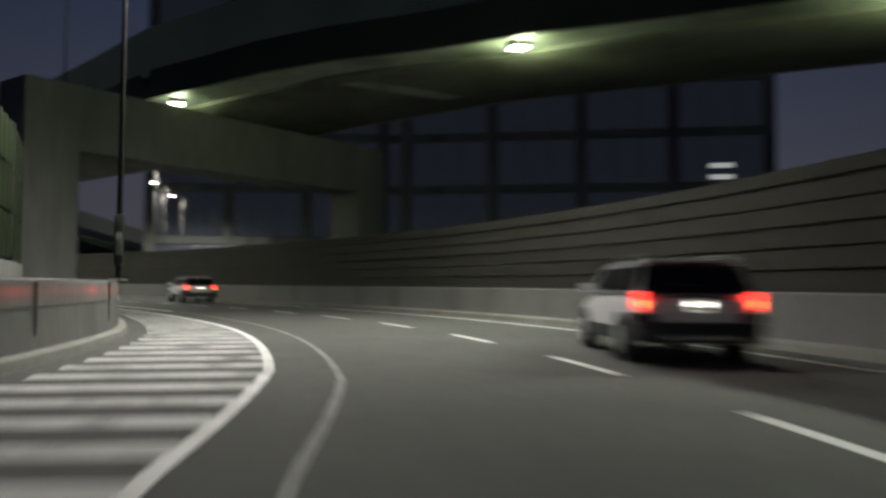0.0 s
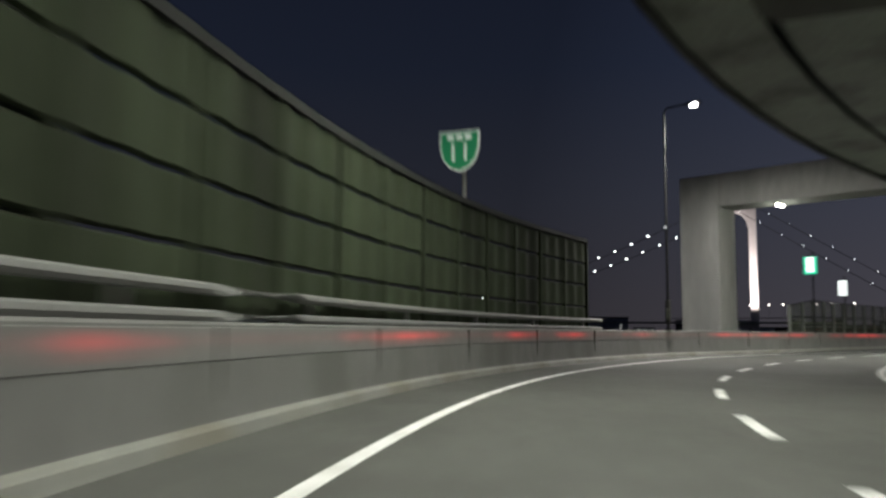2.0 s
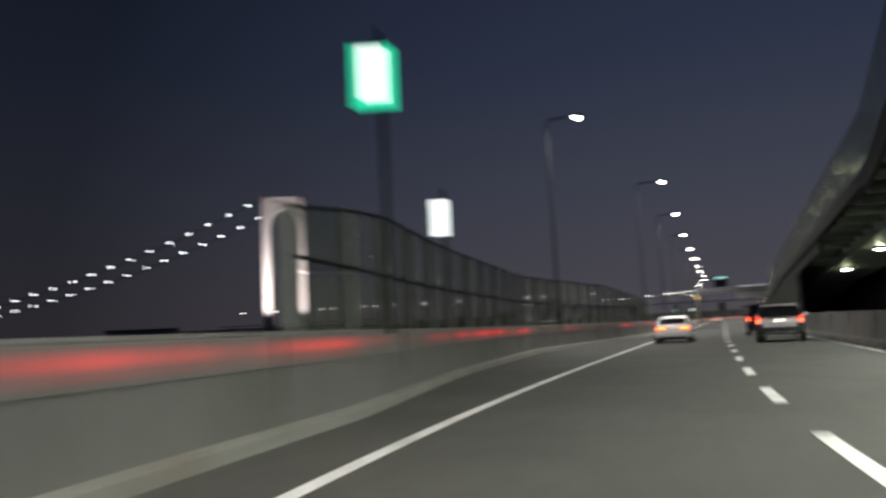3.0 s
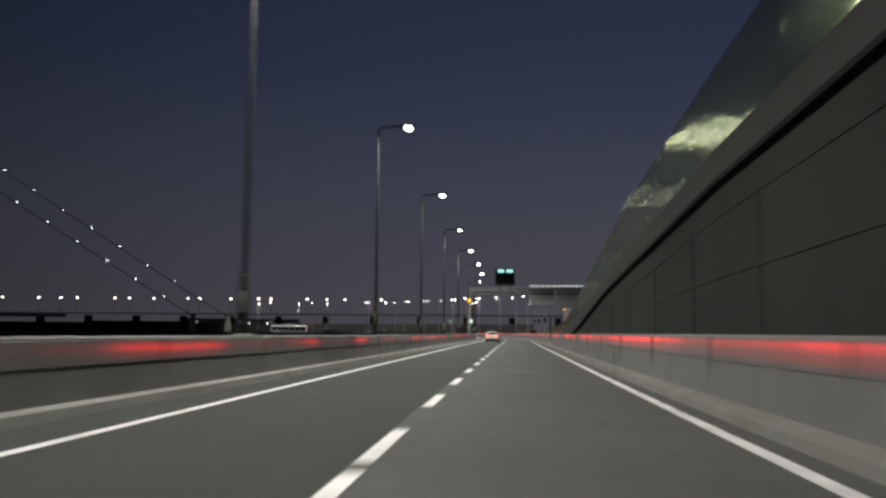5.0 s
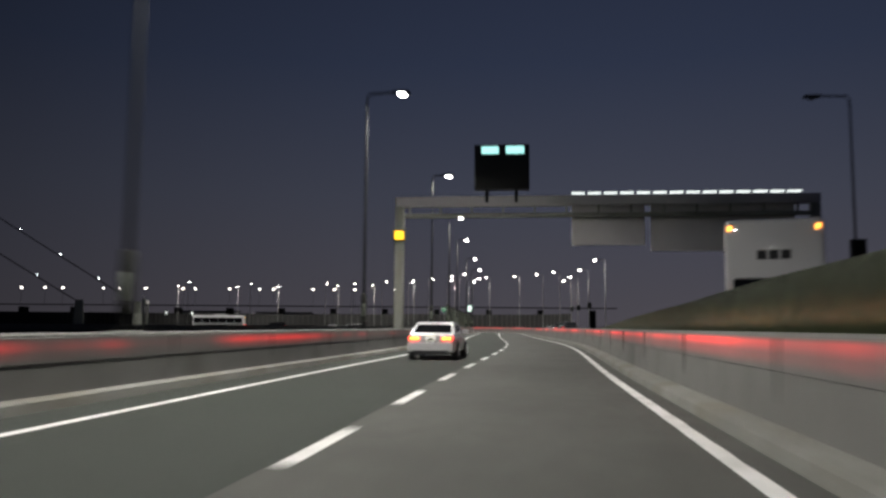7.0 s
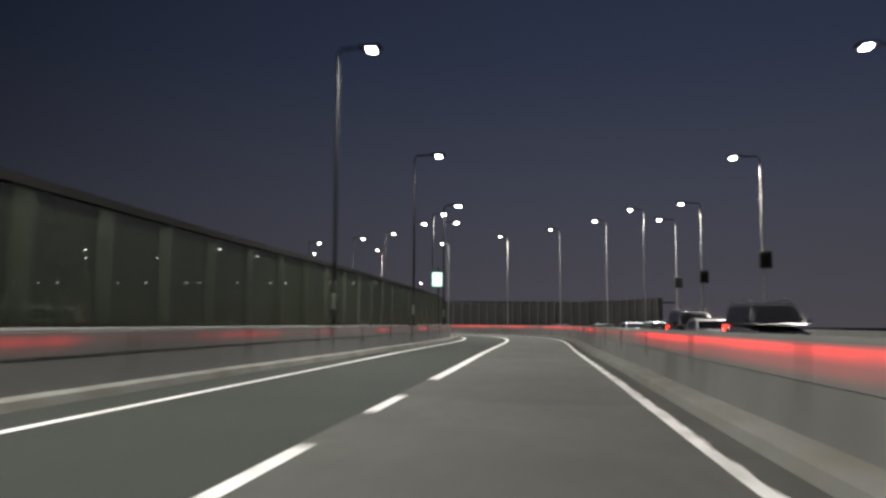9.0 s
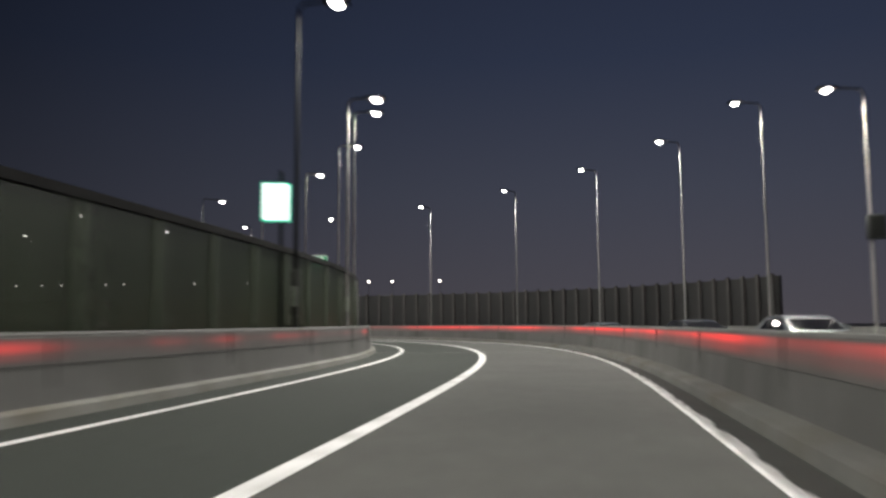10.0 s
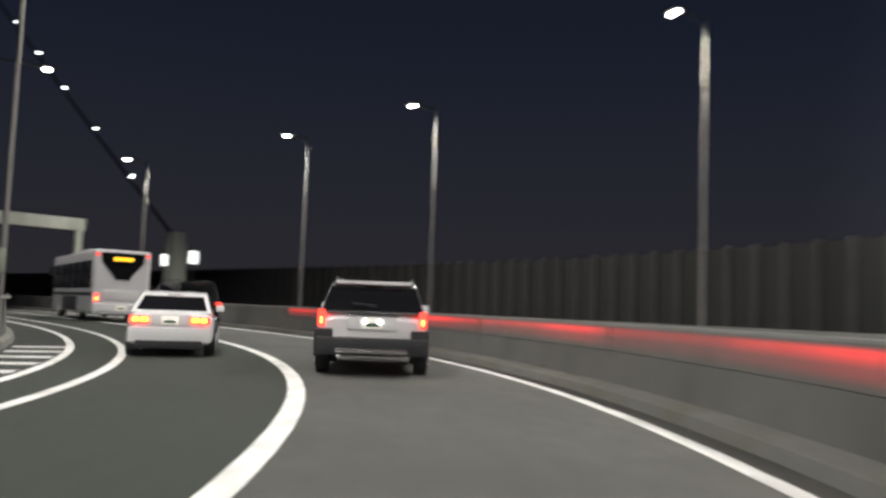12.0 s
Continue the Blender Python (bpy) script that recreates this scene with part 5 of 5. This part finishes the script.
def bridge_tower(at, face, high):
    """Two legs, an arched crossbeam at the top and one below the deck."""
    m = Matrix.Translation(at) @ Matrix.Rotation(radians(face), 4, "Z")
    t = part("tower", boxed(-8.0, -5.0, -2.2, 2.2, -7, high, m, 0.3), TOWER, bridge)
    part("tower_leg", boxed(5.0, 8.0, -2.2, 2.2, -7, high, m, 0.3), TOWER, t)
    bm = bmesh.new()
    pts = [(-5.0, high), (5.0, high), (5.0, high - 11), (4.1, high - 7.4), (2.4, high - 5.2), (0, high - 4.4), (-2.4, high - 5.2), (-4.1, high - 7.4), (-5.0, high - 11)]
    rows = [[bm.verts.new(m @ Vector((x, y, z))) for x, z in pts] for y in (-2, 2)]
    for i in range(9):
        bm.faces.new((rows[0][i], rows[0][(i + 1) % 9], rows[1][(i + 1) % 9], rows[1][i]))
    bm.faces.new(rows[0])
    bm.faces.new(rows[1][::-1])
    part("crossbeam", bm, TOWER, t)
    part("deck_beam", boxed(-5.0, 5.0, -2, 2, 3, 6, m), TOWER, t)
    for sx in (-6.5, 6.5):
        data = bpy.data.lights.new("floodlight", "SPOT")
        data.energy, data.color, data.spot_size, data.spot_blend, data.shadow_soft_size = 60000, (1.0, 0.86, 0.80), radians(75), 0.5, 0.5
        ob = new("floodlight", data)
        ob.matrix_basis = look(m @ Vector((sx, -20, 6)), m @ Vector((sx, 0, 28)))


TOP1, TOP2 = 49.0, 54.0
bridge_tower(T1, 72, TOP1)
bridge_tower(T2, 36, TOP2)


def tapered(x0, x1, y0, y1, z0, z1, k, m):
    """A block whose top is k times as large as its foot."""
    bm = boxed(x0, x1, y0, y1, z0, z1)
    for v in bm.verts:
        if v.co.z > (z0 + z1) / 2:
            v.co.x, v.co.y = v.co.x * k, v.co.y * k
    bm.transform(m)
    return bm


def cable(a, b, low, count, off, bulbs, size=0.25):
    """One main cable between two tower tops, with its sag and its bulbs."""
    pts = []
    for i in range(count + 1):
        t = i / count
        p = a.lerp(b, t) + off
        p.z = a.z * (1 - t) + b.z * t - low * 4 * t * (1 - t)
        pts.append(p)
    bm = bmesh.new()
    tube(bm, pts, 0.12, 6)
    part("cable", bm, DARK_STEEL, bridge)
    for p in pts[1:-1]:
        bmesh.ops.create_icosphere(bulbs, subdivisions=1, radius=size, matrix=Matrix.Translation(p + Vector((0, 0, 0.4))))


bulbs = bmesh.new()
for k, o in enumerate((Vector((2, 6.5, 0)), Vector((-2, -6.5, 0)))):
    cable(T1 + Vector((0, 0, TOP1)), T2 + Vector((0, 0, TOP2)), 44, 52, o, bulbs)
    cable(T2 + Vector((0, 0, TOP2)), END + Vector((0, 0, 5.3)), 0.4, 10, o, bulbs, 0.10)
    block = Matrix.Translation(END + o) @ (END - T2).to_track_quat("Y", "Z").to_matrix().to_4x4()
    part("cable_anchor", tapered(-0.7, 0.7, -0.9, 1.6, -7.0, 5.7, 0.55, block), PIER, bridge, "pale concrete block that holds the cable's end")
    cable(T1 + Vector((0, 0, TOP1)), T1 + Vector((-120, -40, 9)), 6, 14, o, bulbs)
tagged(part("cable_bulbs", bulbs, BULB, bridge, "small white bulbs on the cables"), kind="stuff")
bm = bmesh.new()
for a, b in ((T1 + Vector((-220, -80, 0)), T1), (T1, T2), (T2, T2.lerp(END, 0.5))):
    d = b - a
    m = Matrix.Translation(a + Vector((0, 0, 5))) @ d.to_track_quat("Y", "Z").to_matrix().to_4x4()
    box(bm, -4, 4, 0, d.length, -0.4, 0.4, m)
part("deck", bm, PIER, bridge)



# ---- far shore: low dark buildings and lights ----
random.seed(5)
for k in range(16):
    a, d = radians(24 + 4.2 * k), 720 + 500 * random.random()
    w, h = 25 + 50 * random.random(), 12 + 12 * random.random()
    p = Vector((-40 - d * math.sin(a), 120 + d * math.cos(a), -7))
    root = thing("shore_building", "dark distant building on the shore with a few lights", "building", "shore buildings", Matrix.Translation(p) @ Matrix.Rotation(a, 4, "Z"))
    part("wall", boxed(-w / 2, w / 2, -12, 12, 0, h, bevel=0.3), BUILDING, root)
    part("roof", boxed(-w / 2 - 0.5, w / 2 + 0.5, -12.5, 12.5, h, h + 1.2), DARK_STEEL, root)
    for j in range(5):
        x, z = random.uniform(-w * 0.45, w * 0.45), random.uniform(7, h - 2)
        part("window", boxed(x - 0.8, x + 0.8, -12.2, -11.9, z, z + 1.4), WINDOW_LIT, root, "small lit window")


# ---- office blocks beside the first bend: a grid of pale columns and bands with large dark panes ----
def tower_block(m, wide, deep, high, floors, cols, lit):
    root = thing("office_block", "dark office tower with a pale grid and large panes", "building", "office blocks", m)
    part("wall", boxed(-wide / 2, wide / 2, 0.25, deep, -7, high, bevel=0.2), BUILDING, root)
    part("roof", boxed(-wide / 2 - 0.3, wide / 2 + 0.3, -0.3, deep + 0.3, high, high + 1.0), DARK_STEEL, root)
    cw, fh = wide / cols, high / floors
    for c in range(cols + 1):
        x = -wide / 2 + cw * c
        part("column", boxed(x - 0.55, x + 0.55, -0.3, 0.3, -7, high, bevel=0.08), PIER, root)
    for f in range(floors):
        part("band", boxed(-wide / 2, wide / 2, -0.12, 0.28, fh * f - 0.45, fh * f + 0.45, bevel=0.05), PIER, root)
        for c in range(cols):
            for k in range(3):
                a = -wide / 2 + cw * c + 0.6 + (cw - 1.2) * k / 3
                on = (f, 3 * c + k) in lit
                pane = part("window", boxed(a + 0.04, a + (cw - 1.2) / 3 - 0.04, 0.1, 0.3, fh * f + 0.5, fh * f + fh - 0.5, bevel=0.03), WINDOW_DARK, root)
                if on:
                    for z in (0.7, 1.9):
                        part("lit_strip", boxed(a + 0.2, a + (cw - 1.2) / 3 - 0.2, 0.07, 0.2, fh * f + z, fh * f + z + 0.5, bevel=0.02), WINDOW_LIT, pane, "lit ceiling behind the glass")
    return root


tower_block(pose(-11.8, 91.2, 0, 0, 0, 2), 44, 25, 42, 7, 5, set())
tower_block(pose(14, 83, 0, 0, 0, -11.5), 38, 20, 40, 7, 4, {(1, 10), (2, 10), (1, 7)})
